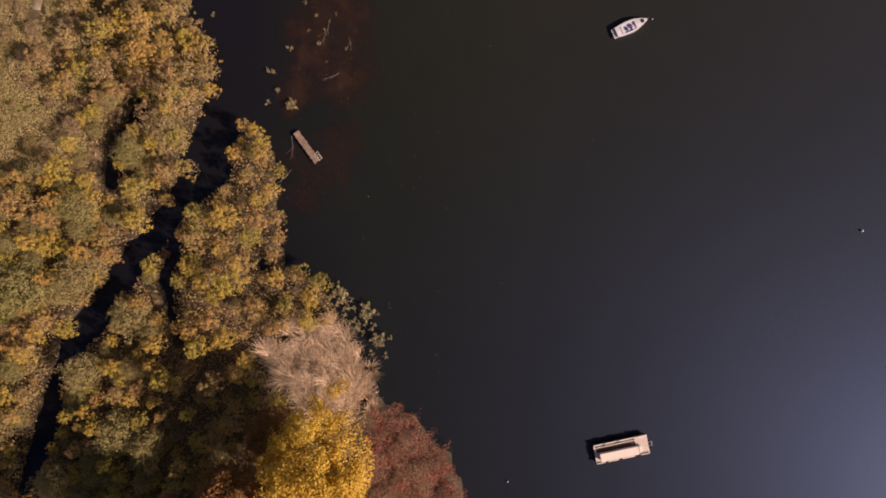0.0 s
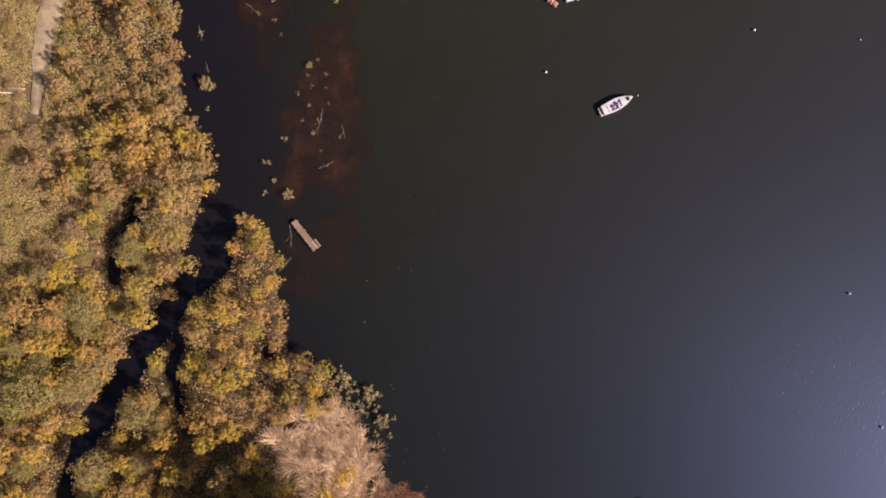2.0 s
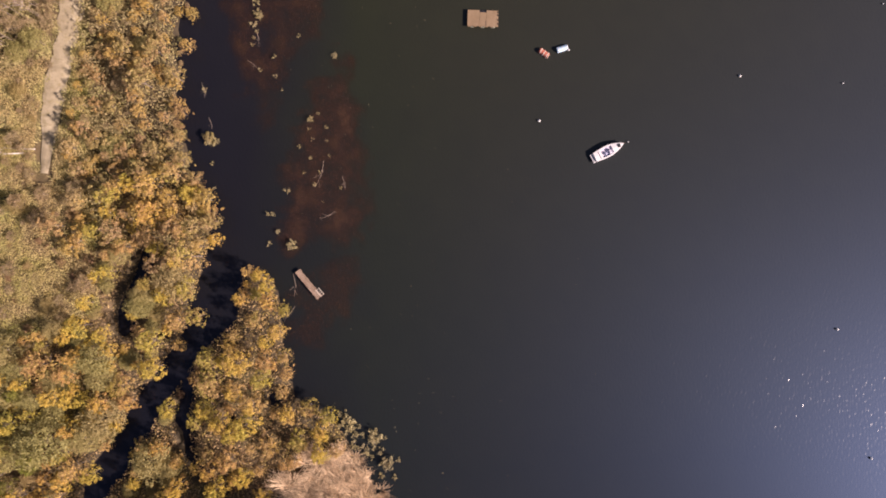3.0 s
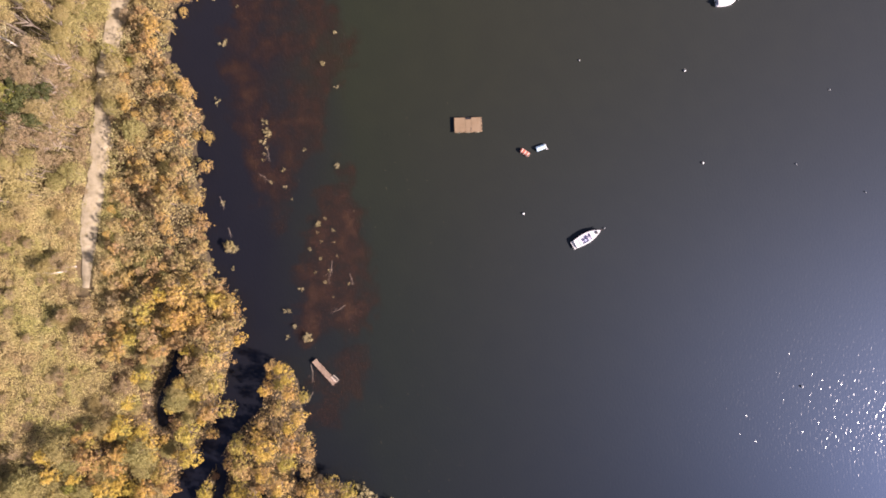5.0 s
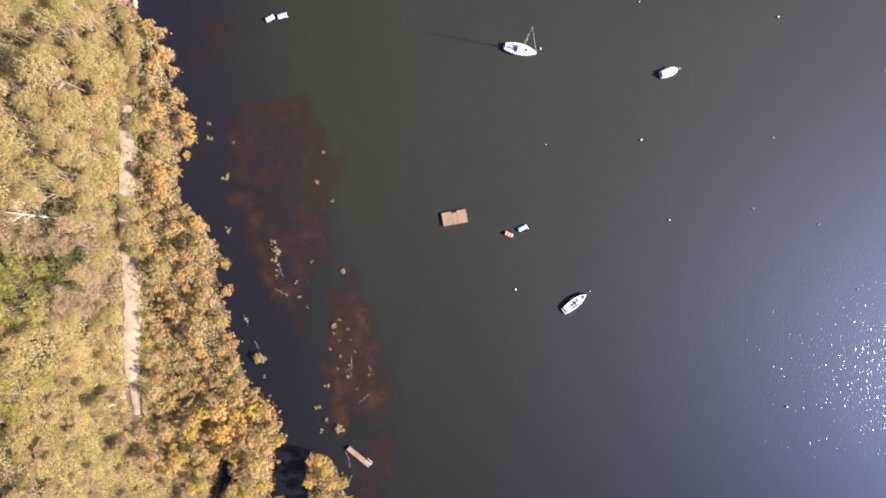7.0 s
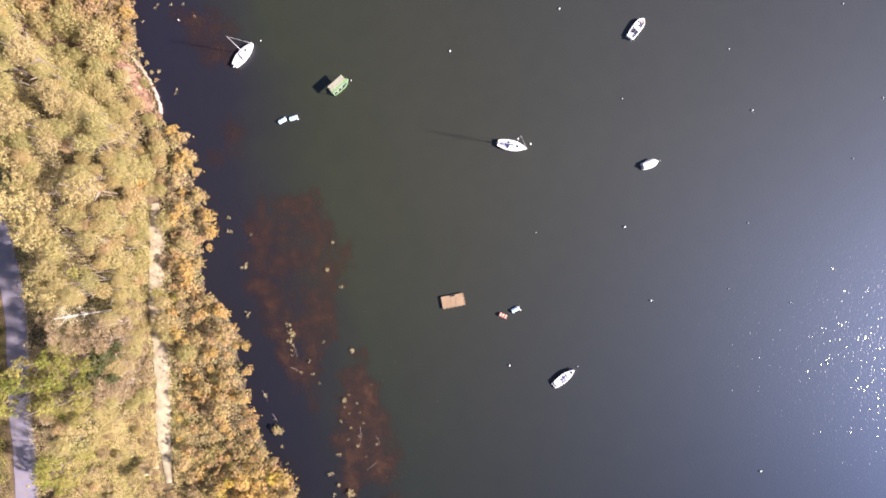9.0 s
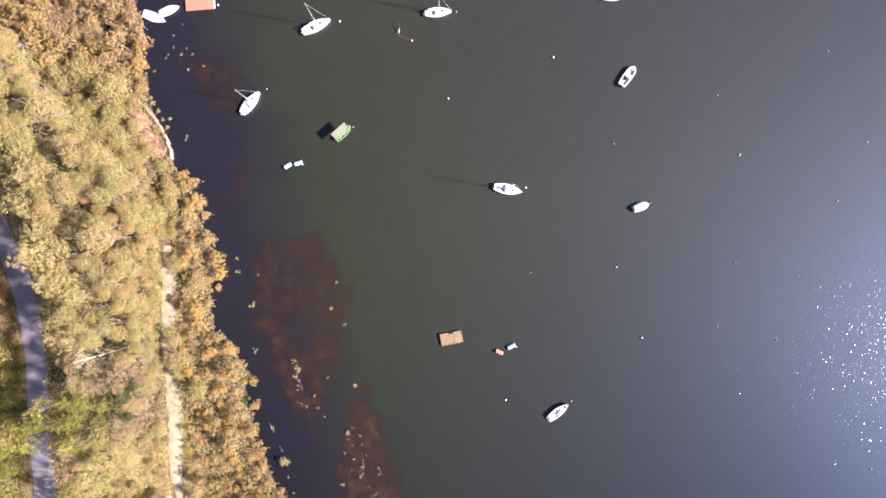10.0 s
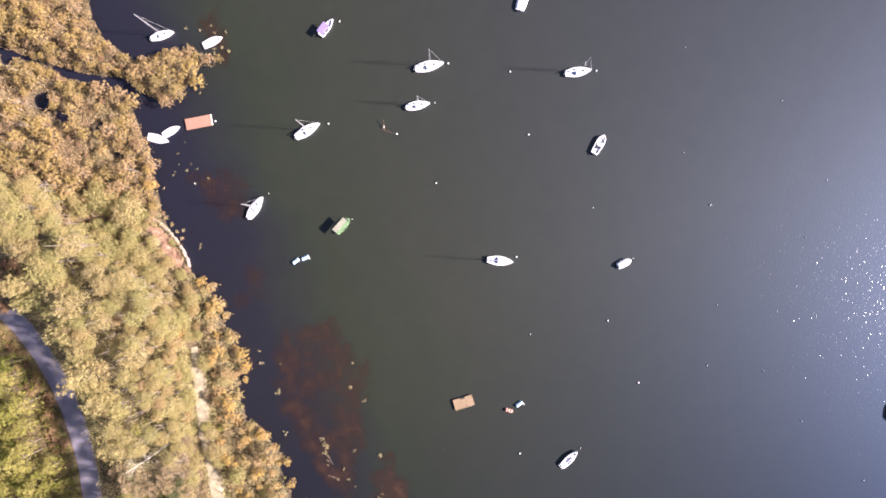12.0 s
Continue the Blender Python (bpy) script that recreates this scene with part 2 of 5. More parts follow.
F_ALDER = foliage("alder_leaves", [(0.307, 0.259, 0.056), (0.460, 0.369, 0.079), (0.614, 0.432, 0.084), (0.491, 0.307, 0.149), (0.358, 0.321, 0.065), (0.614, 0.412, 0.079), (0.450, 0.259, 0.121), (0.389, 0.316, 0.074), (0.552, 0.392, 0.130)], 0.22, 0.68, 0.12, 0.20)
F_TUFT = foliage("drowned_shrub_leaves", [(0.38, 0.33, 0.17), (0.46, 0.39, 0.20), (0.40, 0.34, 0.22)], 0.3)
F_DOG = foliage("dogwood_leaves", [(0.20, 0.12, 0.07), (0.30, 0.18, 0.10), (0.26, 0.19, 0.08)])
F_GRASS = foliage("dry_grass", [(0.260, 0.239, 0.095), (0.340, 0.302, 0.129), (0.360, 0.291, 0.146)], 0.2, tree=0.0, leaf=0.38, drift=0.62)
F_RUSSET = foliage("russet_leaves", [(0.24, 0.11, 0.03), (0.34, 0.17, 0.05), (0.30, 0.15, 0.06)])
F_SALLOW = foliage("sallow_leaves", [(0.22, 0.165, 0.065), (0.31, 0.225, 0.085), (0.39, 0.275, 0.09), (0.37, 0.245, 0.135), (0.34, 0.25, 0.09), (0.41, 0.28, 0.15)], 0.25, 0.66, 0.12, 0.22)
F_GOLD = foliage("golden_leaves", [(0.46, 0.24, 0.03), (0.62, 0.38, 0.05), (0.70, 0.47, 0.07), (0.76, 0.54, 0.10)], 0.3, 0.2, 0.2, 0.6, (0.62, 1.12))
F_ORANGE = foliage("orange_yellow_leaves", [(0.28, 0.22, 0.08), (0.42, 0.31, 0.105), (0.50, 0.32, 0.085), (0.42, 0.28, 0.16), (0.36, 0.29, 0.10), (0.40, 0.25, 0.13), (0.52, 0.36, 0.10), (0.46, 0.34, 0.18), (0.34, 0.27, 0.10)], 0.26, 0.68, 0.12, 0.20)
F_PALE = foliage("pale_birch_leaves", [(0.277, 0.255, 0.100), (0.350, 0.312, 0.123), (0.392, 0.325, 0.140), (0.392, 0.299, 0.156)], 0.45, vary=(0.74, 1.16))
F_HAZEL = foliage("tan_hazel_leaves", [(0.309, 0.257, 0.105), (0.388, 0.306, 0.128), (0.426, 0.316, 0.149), (0.417, 0.284, 0.162)], 0.45, vary=(0.74, 1.16))
F_GREEN = foliage("green_leaves", [(0.075, 0.095, 0.018), (0.15, 0.17, 0.03), (0.25, 0.24, 0.05), (0.34, 0.29, 0.09), (0.22, 0.225, 0.04), (0.12, 0.14, 0.03)], 0.3)
F_DARK = foliage("dark_green_needles", [(0.035, 0.043, 0.012), (0.065, 0.072, 0.022)], 0.1)
F_BRUSH = foliage("pinkish_twigs", [(0.350, 0.288, 0.144), (0.384, 0.301, 0.176), (0.334, 0.241, 0.141), (0.367, 0.310, 0.148)], 0.38, vary=(0.74, 1.16))
F_HAW = foliage("hawthorn_leaves", [(0.26, 0.25, 0.09), (0.36, 0.31, 0.13), (0.44, 0.33, 0.18), (0.36, 0.25, 0.15), (0.40, 0.34, 0.13), (0.46, 0.31, 0.12)], 0.3)
F_REED = foliage("dry_reed", [(0.335, 0.231, 0.139), (0.736, 0.561, 0.384), (0.558, 0.407, 0.267), (0.825, 0.649, 0.459)], 0.2, tree=0.0, leaf=0.6, drift=0.4, vary=(0.4, 1.3))
F_HEATH = foliage("red_heath", [(0.24, 0.05, 0.035), (0.52, 0.12, 0.07), (0.40, 0.15, 0.10), (0.48, 0.27, 0.18), (0.34, 0.12, 0.07), (0.54, 0.34, 0.23)], 0.2, tree=0.0, leaf=0.4, drift=0.6)
F_BRACKEN = foliage("dead_bracken", [(0.30, 0.16, 0.10), (0.42, 0.26, 0.18), (0.36, 0.22, 0.14), (0.44, 0.31, 0.22)], 0.2, tree=0.0, leaf=0.38, drift=0.62)
F_STRAW = foliage("straw_leaves", [(0.46, 0.42, 0.24), (0.54, 0.48, 0.28)], 0.35)
F_WEED = foliage("red_brown_water_weed", [(0.018, 0.010, 0.009), (0.030, 0.0140, 0.011), (0.040, 0.0180, 0.011), (0.060, 0.030, 0.014)], 0.1, tree=0.0, leaf=0.38, drift=0.62)
F_UNDER = foliage("bramble_leaves", [(0.24, 0.20, 0.06), (0.40, 0.30, 0.09), (0.48, 0.34, 0.17), (0.30, 0.19, 0.10), (0.42, 0.34, 0.11)], 0.3, tree=0.0, leaf=0.38, drift=0.62)
F_UNDER_PALE = foliage("dead_stems", [(0.320, 0.306, 0.114), (0.420, 0.377, 0.158), (0.440, 0.357, 0.185), (0.370, 0.296, 0.150), (0.400, 0.388, 0.150)], 0.45, tree=0.0, leaf=0.38, drift=0.62, vary=(0.74, 1.16))
F_SCRUB = foliage("scrub_grass", [(0.311, 0.323, 0.087), (0.461, 0.438, 0.145), (0.612, 0.530, 0.222), (0.634, 0.518, 0.249), (0.542, 0.416, 0.213), (0.415, 0.289, 0.145)], 0.45, tree=0.0, leaf=0.3, drift=0.7, vary=(0.72, 1.16))
F_UNDER_GREEN = foliage("bramble_green", [(0.08, 0.10, 0.018), (0.17, 0.19, 0.025), (0.25, 0.25, 0.04), (0.20, 0.13, 0.07), (0.18, 0.20, 0.03)], 0.3, tree=0.0, leaf=0.38, drift=0.62)
F_UNDER_NORTH = foliage("scrub_leaves", [(0.20, 0.14, 0.07), (0.32, 0.23, 0.10), (0.36, 0.25, 0.13), (0.26, 0.15, 0.09)], 0.3, tree=0.0, leaf=0.38, drift=0.62)
F_LITTER = foliage("floating_leaves", [(0.35, 0.30, 0.18), (0.5, 0.45, 0.3)], 0.1)


# ---- mesh helpers ----
def mesh_of(name, verts, faces, mat, smooth=False):
    me = bpy.data.meshes.new(name)
    me.from_pydata([tuple(v) for v in verts], [], [tuple(f) for f in faces])
    me.materials.append(mat)
    if smooth:
        me.polygons.foreach_set("use_smooth", [True] * len(me.polygons))
    me.update()
    return me


def part(name, bm, mat, parent, label=""):
    """Links a bmesh or mesh as one mesh object under a thing or under a part."""
    if isinstance(bm, bpy.types.Mesh):
        me = bm
    else:
        me = bpy.data.meshes.new(name)
        bmesh.ops.recalc_face_normals(bm, faces=bm.faces)
        bm.to_mesh(me)
        bm.free()
        me.materials.append(mat)
    ob = new(name, me)
    ob.parent = parent
    return tagged(ob, label)


def add_box(bm, sx, sy, sz, x=0, y=0, z=0, rz=0, bevel=0.02):
    """A bevelled box, centred on x, y with its foot at z."""
    got = bmesh.ops.create_cube(bm, size=1.0, matrix=pose(x, y, z + sz / 2, 0, 0, rz) @ Matrix.Diagonal((sx, sy, sz, 1)))
    if bevel:
        edges = list({e for v in got["verts"] for e in v.link_edges})
        bmesh.ops.bevel(bm, geom=edges, offset=bevel, segments=1, affect="EDGES")
    return bm


def add_rod(bm, a, b, r1, r2=None, sides=6):
    a, b = Vector(a), Vector(b)
    q = (b - a).to_track_quat("Z", "Y").to_matrix().to_4x4()
    bmesh.ops.create_cone(bm, cap_ends=True, segments=sides, radius1=r1, radius2=r1 if r2 is None else r2,
                          depth=(b - a).length, matrix=Matrix.Translation((a + b) / 2) @ q)
    return bm


def box(*args, **kw):
    return add_box(bmesh.new(), *args, **kw)


def rod(*args, **kw):
    return add_rod(bmesh.new(), *args, **kw)


def thing(name, m, label, category, group="", kind=""):
    ob = new(name)
    ob.empty_display_size = 0.3
    ob.matrix_basis = m
    return tagged(ob, label, category, group, kind)


# ---- plan: the shores ----
WEST_SHORE = [(-58, -70), (-57.6, -33), (-55, -23), (-52.6, -15), (-50.2, -9), (-46.4, -3.8), (-42, 2), (-39.4, 5.2), (-36, 10), (-34.5, 15),
              (-32.5, 20), (-31.6, 24.5), (-33.6, 31), (-36, 41), (-35, 47), (-35.3, 54), (-33.2, 58), (-36, 64.6), (-38, 68), (-37.2, 75),
              (-33.8, 81), (-34.4, 90), (-33.9, 96), (-37, 104.5), (-36.5, 111), (-38.4, 117), (-37.4, 126), (-35.6, 134), (-35.4, 144.4),
              (-38.2, 150.2), (-47.2, 156.2), (-50.6, 160.6), (-61, 168.3), (-140, 209), (-600, 300), (-600, -400), (-58, -400)]
EAST_POINT = [(-25.6, 17.8), (-22.8, 15.5), (-22.4, 11.7), (-21.8, 3.7), (-20.8, -2.4), (-16.4, -4.2), (-14.0, -7.5), (-12.0, -13), (-8.6, -20),
              (-2.4, -23.4), (2.4, -28.8), (4.8, -35), (9, -60), (30, -150), (30, -400), (-53, -400), (-52.5, -60), (-55, -34), (-52.6, -28),
              (-51, -21.6), (-47.8, -13.7), (-45, -10.6), (-42.4, -7.6), (-40, -2.6), (-36.2, 2), (-33, 6), (-27.8, 10.2), (-27, 15.5)]
NORTH_POINT = [(-140, 213), (-60, 170.4), (-49.7, 161.7), (-42.8, 156.3), (-34.1, 151.6), (-30.6, 146), (-27.2, 142.4), (-23.2, 143), (-16, 148),
               (-15.5, 149), (-21.5, 152.8), (-30.4, 153.6), (-35, 160), (-36.4, 166), (-35, 172), (-32, 210), (-60, 600), (-600, 600)]
DITCH = [(-40.8, 20.5), (-41.8, 17.6), (-43.4, 14.6), (-44.8, 12.2), (-44.6, 9.8)]
POOLS = [(-53.9, 153.2, 2.2), (-50.4, 147.2, 1.8), (-43.5, 142.3, 1.8), (-42.3, 135.5, 1.0), (-57.9, 165.4, 1.6), (-51.3, 149.0, 1.2), (-29.7, -4.2, 0.7), (-23.4, -1.7, 1.0), (-48.2, -9.0, 0.8)]     # x, y, radius of still water in the thickets
SIDE_CREEK = [(-35.6, 2), (-36.9, -3.5), (-36.4, -8.5), (-34.6, -12)]
PATH_LINE = [(-42.1, 88), (-43, 83.5), (-44.9, 76.5), (-47.2, 68.5), (-48.5, 58.5), (-50.5, 49.8), (-52.5, 41.5), (-53.8, 33)]
ROAD_LINE = [(-96, 140), (-86, 124), (-77.2, 108), (-75, 100), (-73.7, 92), (-73.6, 84), (-74.3, 75), (-76, 67), (-78.6, 57), (-80.4, 46), (-86, 20), (-95, -20), (-100, -80)]


def edge_distance(px, py, pts, closed):
    best = np.full(px.shape, 1e9)
    for i in range(len(pts) if closed else len(pts) - 1):
        (ax, ay), (bx, by) = pts[i], pts[(i + 1) % len(pts)]
        dx, dy = bx - ax, by - ay
        u = np.clip(((px - ax) * dx + (py - ay) * dy) / (dx * dx + dy * dy), 0, 1)
        best = np.minimum(best, np.hypot(px - ax - u * dx, py - ay - u * dy))
    return best


def inside(px, py, pts):
    hit = np.zeros(px.shape, bool)
    for i in range(len(pts)):
        (ax, ay), (bx, by) = pts[i], pts[(i + 1) % len(pts)]
        if ay != by:
            hit ^= ((ay > py) != (by > py)) & (px < (bx - ax) * (py - ay) / (by - ay) + ax)
    return hit


def shore_depth(px, py):
    """Metres inland (positive) or out from the shore (negative)."""
    best = np.full(px.shape, -1e9)
    for poly in (WEST_SHORE, EAST_POINT, NORTH_POINT):
        d = edge_distance(px, py, poly, True)
        best = np.maximum(best, np.where(inside(px, py, poly), d, -d))
    return best


def ground_height(px, py):
    px, py = np.asarray(px, float), np.asarray(py, float)
    wob = np.sin(px * 0.83 + 1.7 * np.sin(py * 0.31)) * np.cos(py * 0.71 + 1.3 * np.sin(px * 0.27))
    s = shore_depth(px, py) + 0.5 * wob
    h = np.where(s > 0, 0.05 + 0.75 * (1 - np.exp(-s / 2.2)) + 0.10 * wob * np.clip(s / 4, 0, 1) + 1.2 * np.clip((s - 3) / 14, 0, 1), -0.10 - 3.2 * (1 - np.exp(np.minimum(s, 0) / 22)))
    ditch = np.minimum(edge_distance(px, py, DITCH, False), edge_distance(px, py, SIDE_CREEK, False) + 0.5)
    h = h - 2.6 * np.clip(1.6 - ditch, 0, 1) * (s > 0)
    for x, y, r in POOLS:
        h = np.where(s > 0, np.minimum(h, -0.5 + 3.2 * np.clip(np.hypot(px - x, py - y) - r, 0, 3)), h)
    far = np.hypot(px - 20, py - 60)
    return h + np.clip((far - 480) / 60, 0, 1) * 6


def lumps(x, y, size, seed=0):
    """Smooth uneven hummocks over the plan, 0 to 1, about size metres across."""
    total, weight = np.zeros(np.shape(x)), 0.0
    for k in range(3):
        u, v = np.asarray(x) / size * 2 ** k + 17.3 * seed, np.asarray(y) / size * 2 ** k - 9.1 * seed
        i, j = np.floor(u), np.floor(v)
        a, b = u - i, v - j
        a, b = a * a * (3 - 2 * a), b * b * (3 - 2 * b)
        def corner(p, q):
            h = np.sin((i + p) * 127.1 + (j + q) * 311.7 + seed * 74.7 + k * 19.1) * 43758.5453
            return h - np.floor(h)
        total += (corner(0, 0) * (1 - a) * (1 - b) + corner(1, 0) * a * (1 - b) + corner(0, 1) * (1 - a) * b + corner(1, 1) * a * b) * 0.5 ** k
        weight += 0.5 ** k
    return np.clip((total / weight - 0.5) * 1.7 + 0.5, 0, 1)


def at_ground(x, y):
    return float(ground_height(np.array([x]), np.array([y]))[0])


def ground_sheet():
    def ticks(lo, hi):
        inner = list(np.arange(lo, hi + 0.1, 1.25))
        g, step, v = [], 4.0, 0.0
        while v < 2600:
            v += step
            step *= 1.3
            g.append(v)
        return np.array([lo - d for d in reversed(g)] + inner + [hi + d for d in g])
    xs, ys = ticks(-105, 30), ticks(-50, 185)
    X, Y = np.meshgrid(xs, ys)
    Z = ground_height(X.ravel(), Y.ravel())
    nx, ny = len(xs), len(ys)
    i = (np.arange(ny - 1)[:, None] * nx + np.arange(nx - 1)[None, :]).ravel()
    me = mesh_of("ground", np.c_[X.ravel(), Y.ravel(), Z], np.c_[i, i + 1, i + nx + 1, i + nx], M_GROUND, True)
    tagged(new("ground", me), "brown leaf litter and dry grass bank sloping into the lake bed", "ground", kind="structure")


ground_sheet()
bm = bmesh.new()
bmesh.ops.create_grid(bm, x_segments=1, y_segments=1, size=520, matrix=pose(20, 60, 0))
lake = part("water", bm, M_WATER, None)
tagged(lake, "dark calm lake water with fine ripples", "water", kind="structure")


def ribbon(name, line, width, lift, mat, label, category, wob):
    """A strip of ground surfacing that follows a line over the ground."""
    pts = []
    for (ax, ay), (bx, by) in zip(line, line[1:]):
        k = max(2, int(math.hypot(bx - ax, by - ay) / 1.2))
        pts += [(ax + (bx - ax) * i / k, ay + (by - ay) * i / k) for i in range(k)]
    pts.append(line[-1])
    for _ in range(6):
        pts = [pts[0]] + [tuple((np.array(a) + 2 * np.array(b) + np.array(c)) / 4) for a, b, c in zip(pts, pts[1:], pts[2:])] + [pts[-1]]
    P, rows = np.array(pts), []
    T = np.gradient(P, axis=0)
    T /= np.linalg.norm(T, axis=1)[:, None]
    for i, ((x, y), (tx, ty)) in enumerate(zip(P, T)):
        wl = width / 2 * (1 + wob * (noise.noise(Vector((i * 0.23, 0, 1))) + noise.noise(Vector((i * 0.71, 3, 1)))))
        wr = width / 2 * (1 + wob * (noise.noise(Vector((i * 0.23, 9, 1))) + noise.noise(Vector((i * 0.71, 6, 1)))))
        ends = min(1, 0.5 + i / 6, 0.3 + (len(P) - i) / 14)
        rows.append([(x - ty * o * ends, y + tx * o * ends) for o in (-wl, -wl * 0.5, 0, wr * 0.5, wr)])
    R = np.array(rows).reshape(-1, 2)
    Z = ground_height(R[:, 0], R[:, 1]) + lift + np.tile([-0.06, 0.03, 0.05, 0.03, -0.06], len(rows))
    f = [(5 * i + j, 5 * i + j + 1, 5 * i + j + 6, 5 * i + j + 5) for i in range(len(rows) - 1) for j in range(4)]
    tagged(new(name, mesh_of(name, np.c_[R, Z], f, mat, True)), label, category, kind="structure")


ribbon("footpath", PATH_LINE, 3.0, 0.22, M_PATH, "pale gravel footpath along the wooded shore", "path", 0.34)
ribbon("road", ROAD_LINE, 4.5, 0.16, M_ROAD, "grey asphalt lane between autumn trees", "road", 0.03)


# ---- plants ----
rng = np.random.default_rng(7)


def leaf_mesh(name, centres, sizes, mat, aspect=0.75, up=0.5, r=rng, facing=None):
    """Many small pointed leaves, each an island of its own, turned outward from their billow if facing is given."""
    n = len(centres)
    nrm = r.normal(size=(n, 3))
    if facing is not None:
        nrm = nrm * 0.52 + facing * 0.6
        nrm[:, 2] += up
    else:
        nrm[:, 2] = np.abs(nrm[:, 2]) + up
    nrm /= np.linalg.norm(nrm, axis=1)[:, None]
    t = np.cross(nrm, r.normal(size=(n, 3)))
    t /= np.linalg.norm(t, axis=1)[:, None]
    b = np.cross(nrm, t)
    s = np.asarray(sizes)[:, None]
    V = np.stack([centres + t * s, centres - t * s * 0.8 + b * s * aspect, centres - t * s * 0.8 - b * s * aspect], 1).reshape(-1, 3)
    F = np.arange(3 * n).reshape(-1, 3)
    return mesh_of(name, V, F, mat)


def crown_points(radius, height, lobes, per, squash=0.75, filler=0.2, r=rng, billow=(0.13, 0.27), fuzz=(0.45, 1.15), dome=0.40):
    """Leaf places on a crown of separate billows: dense outside, hollow inside, with gaps between."""
    out, face = [], []
    p1, p2, p3 = r.uniform(0, 6.283, 3)
    for k in range(lobes):
        a = k * 2.399963 + r.uniform(-0.4, 0.4)
        d = radius * 0.86 * math.sqrt((k + 0.35) / lobes) * r.uniform(0.85, 1.12)
        d *= 1 + 0.22 * math.sin(2 * a + p1) + 0.16 * math.sin(3 * a + p2) + 0.12 * math.sin(5 * a + p3)
        rl = radius * r.uniform(*billow)
        c = np.array([d * math.cos(a), d * math.sin(a), height * (1 - dome * min(1.3, d / radius) ** 2) * r.uniform(0.70, 1.08) - rl * 0.6])
        v = r.normal(size=(per, 3))
        v[:, 2] = np.where(v[:, 2] < -0.5, -v[:, 2], v[:, 2])
        v /= np.linalg.norm(v, axis=1)[:, None]
        face.append(v + np.array([d * math.cos(a), d * math.sin(a), 0]) / radius * 0.5)
        v = v * rl * r.uniform(*fuzz, size=(per, 1))
        v[:, 2] *= squash
        out.append(c + v)
    k = int(lobes * per * filler)
    a, d = r.uniform(0, 6.283, k), radius * 0.92 * np.sqrt(r.uniform(0, 1, k))
    z = height * (0.90 - 0.5 * (d / radius) ** 2) - radius * r.uniform(0.0, 0.4, k)
    out.append(np.stack([d * np.cos(a), d * np.sin(a), z], 1))
    face.append(np.stack([d * np.cos(a) / radius, d * np.sin(a) / radius, np.ones(k)], 1))
    return np.concatenate(out), np.concatenate(face)


def trunk_mesh(height, radius, spread, limbs, r=rng):
    bm = bmesh.new()
    top = height * 0.72
    add_rod(bm, (0, 0, -0.3), (0, 0, top), radius, radius * 0.35, 6)
    for k in range(limbs):
        a = k * 2.4 + r.uniform(-0.3, 0.3)
        z = height * r.uniform(0.25, 0.5)
        e = (spread * math.cos(a), spread * math.sin(a), z + height * r.uniform(0.05, 0.18))
        add_rod(bm, (0, 0, z), e, radius * 0.45, radius * 0.12, 4)
    return bm


heights = {}          # height of each pattern tree


def make_tree(kind, radius, height, lobes, per, leaf, mat, label, category, group, squash=0.75, up=0.5, aspect=0.75, bark=M_BARK, filler=0.3, billow=(0.13, 0.27), fuzz=(0.45, 1.15), dome=0.40):
    t = thing(kind, pose(0, 0, 0), label, category, group)
    heights[t.name] = height
    part("trunk", trunk_mesh(height, 0.05 * radius + 0.03, radius * 0.6, 5), bark, t)
    pts, face = crown_points(radius, height, lobes, per, squash, filler, rng, billow, fuzz, dome)
    part("crown", leaf_mesh("crown", pts, leaf * rng.uniform(0.6, 1.25, len(pts)), mat, aspect, up, rng, face), mat, t)
    return t


def make_bare(kind, radius, height, twigs, mat, label, category, group, bark=M_TWIG):
    """A nearly leafless shrub: fans of thin pale twigs with a few leaves left."""
    t = thing(kind, pose(0, 0, 0), label, category, group)
    heights[t.name] = height
    part("trunk", trunk_mesh(height, 0.07, radius * 0.7, 7), bark, t)
    V, F = [], []
    for k in range(twigs):
        a, d = rng.uniform(0, 6.283), radius * math.sqrt(rng.uniform(0, 1))
        z = height * (0.55 + 0.45 * (1 - (d / radius) ** 2)) * rng.uniform(0.6, 1)
        p = np.array([d * math.cos(a), d * math.sin(a), z])
        dirn = np.array([math.cos(a) * 0.8, math.sin(a) * 0.8, 0.6]) + rng.normal(size=3) * 0.6
        dirn *= rng.uniform(0.35, 0.8) / np.linalg.norm(dirn)
        side = np.cross(dirn, rng.normal(size=3))
        side *= 0.035 / np.linalg.norm(side)
        i = len(V)
        V += [p - side, p + side, p + dirn]
        F.append((i, i + 1, i + 2))
    leaf, face = crown_points(radius, height, 10, int(twigs / 14), 0.75, 0.0)
    n = len(leaf)
    me = leaf_mesh("crown", leaf, rng.uniform(0.08, 0.17, n), mat)
    tagged(part("branchwork", mesh_of("branchwork", V, F, mat), mat, t), kind="stuff")
    part("crown", me, mat, t)
    return t


ALDER = [make_tree("alder_tree", 2.0, rng.uniform(4.6, 6), rng.integers(54, 60), 38, 0.09, F_ALDER,
                   "rounded alder with thinning yellow-olive autumn leaves at the water's edge", "tree", "alders on the lake shore", 0.8, 0.5, 0.7, M_BARK, 0.12, (0.08, 0.20), (0.55, 1.12)) for _ in range(7)]
SHORE = [make_tree("shore_willow", 1.8, rng.uniform(3.6, 5.2), rng.integers(40, 46), 32, 0.095, F_ORANGE,
                   "bushy willow with orange-yellow autumn leaves on the shore", "tree", "willows along the shore", 0.8, 0.5, 0.7, M_BARK, 0.12, (0.09, 0.21), (0.55, 1.12)) for _ in range(6)]
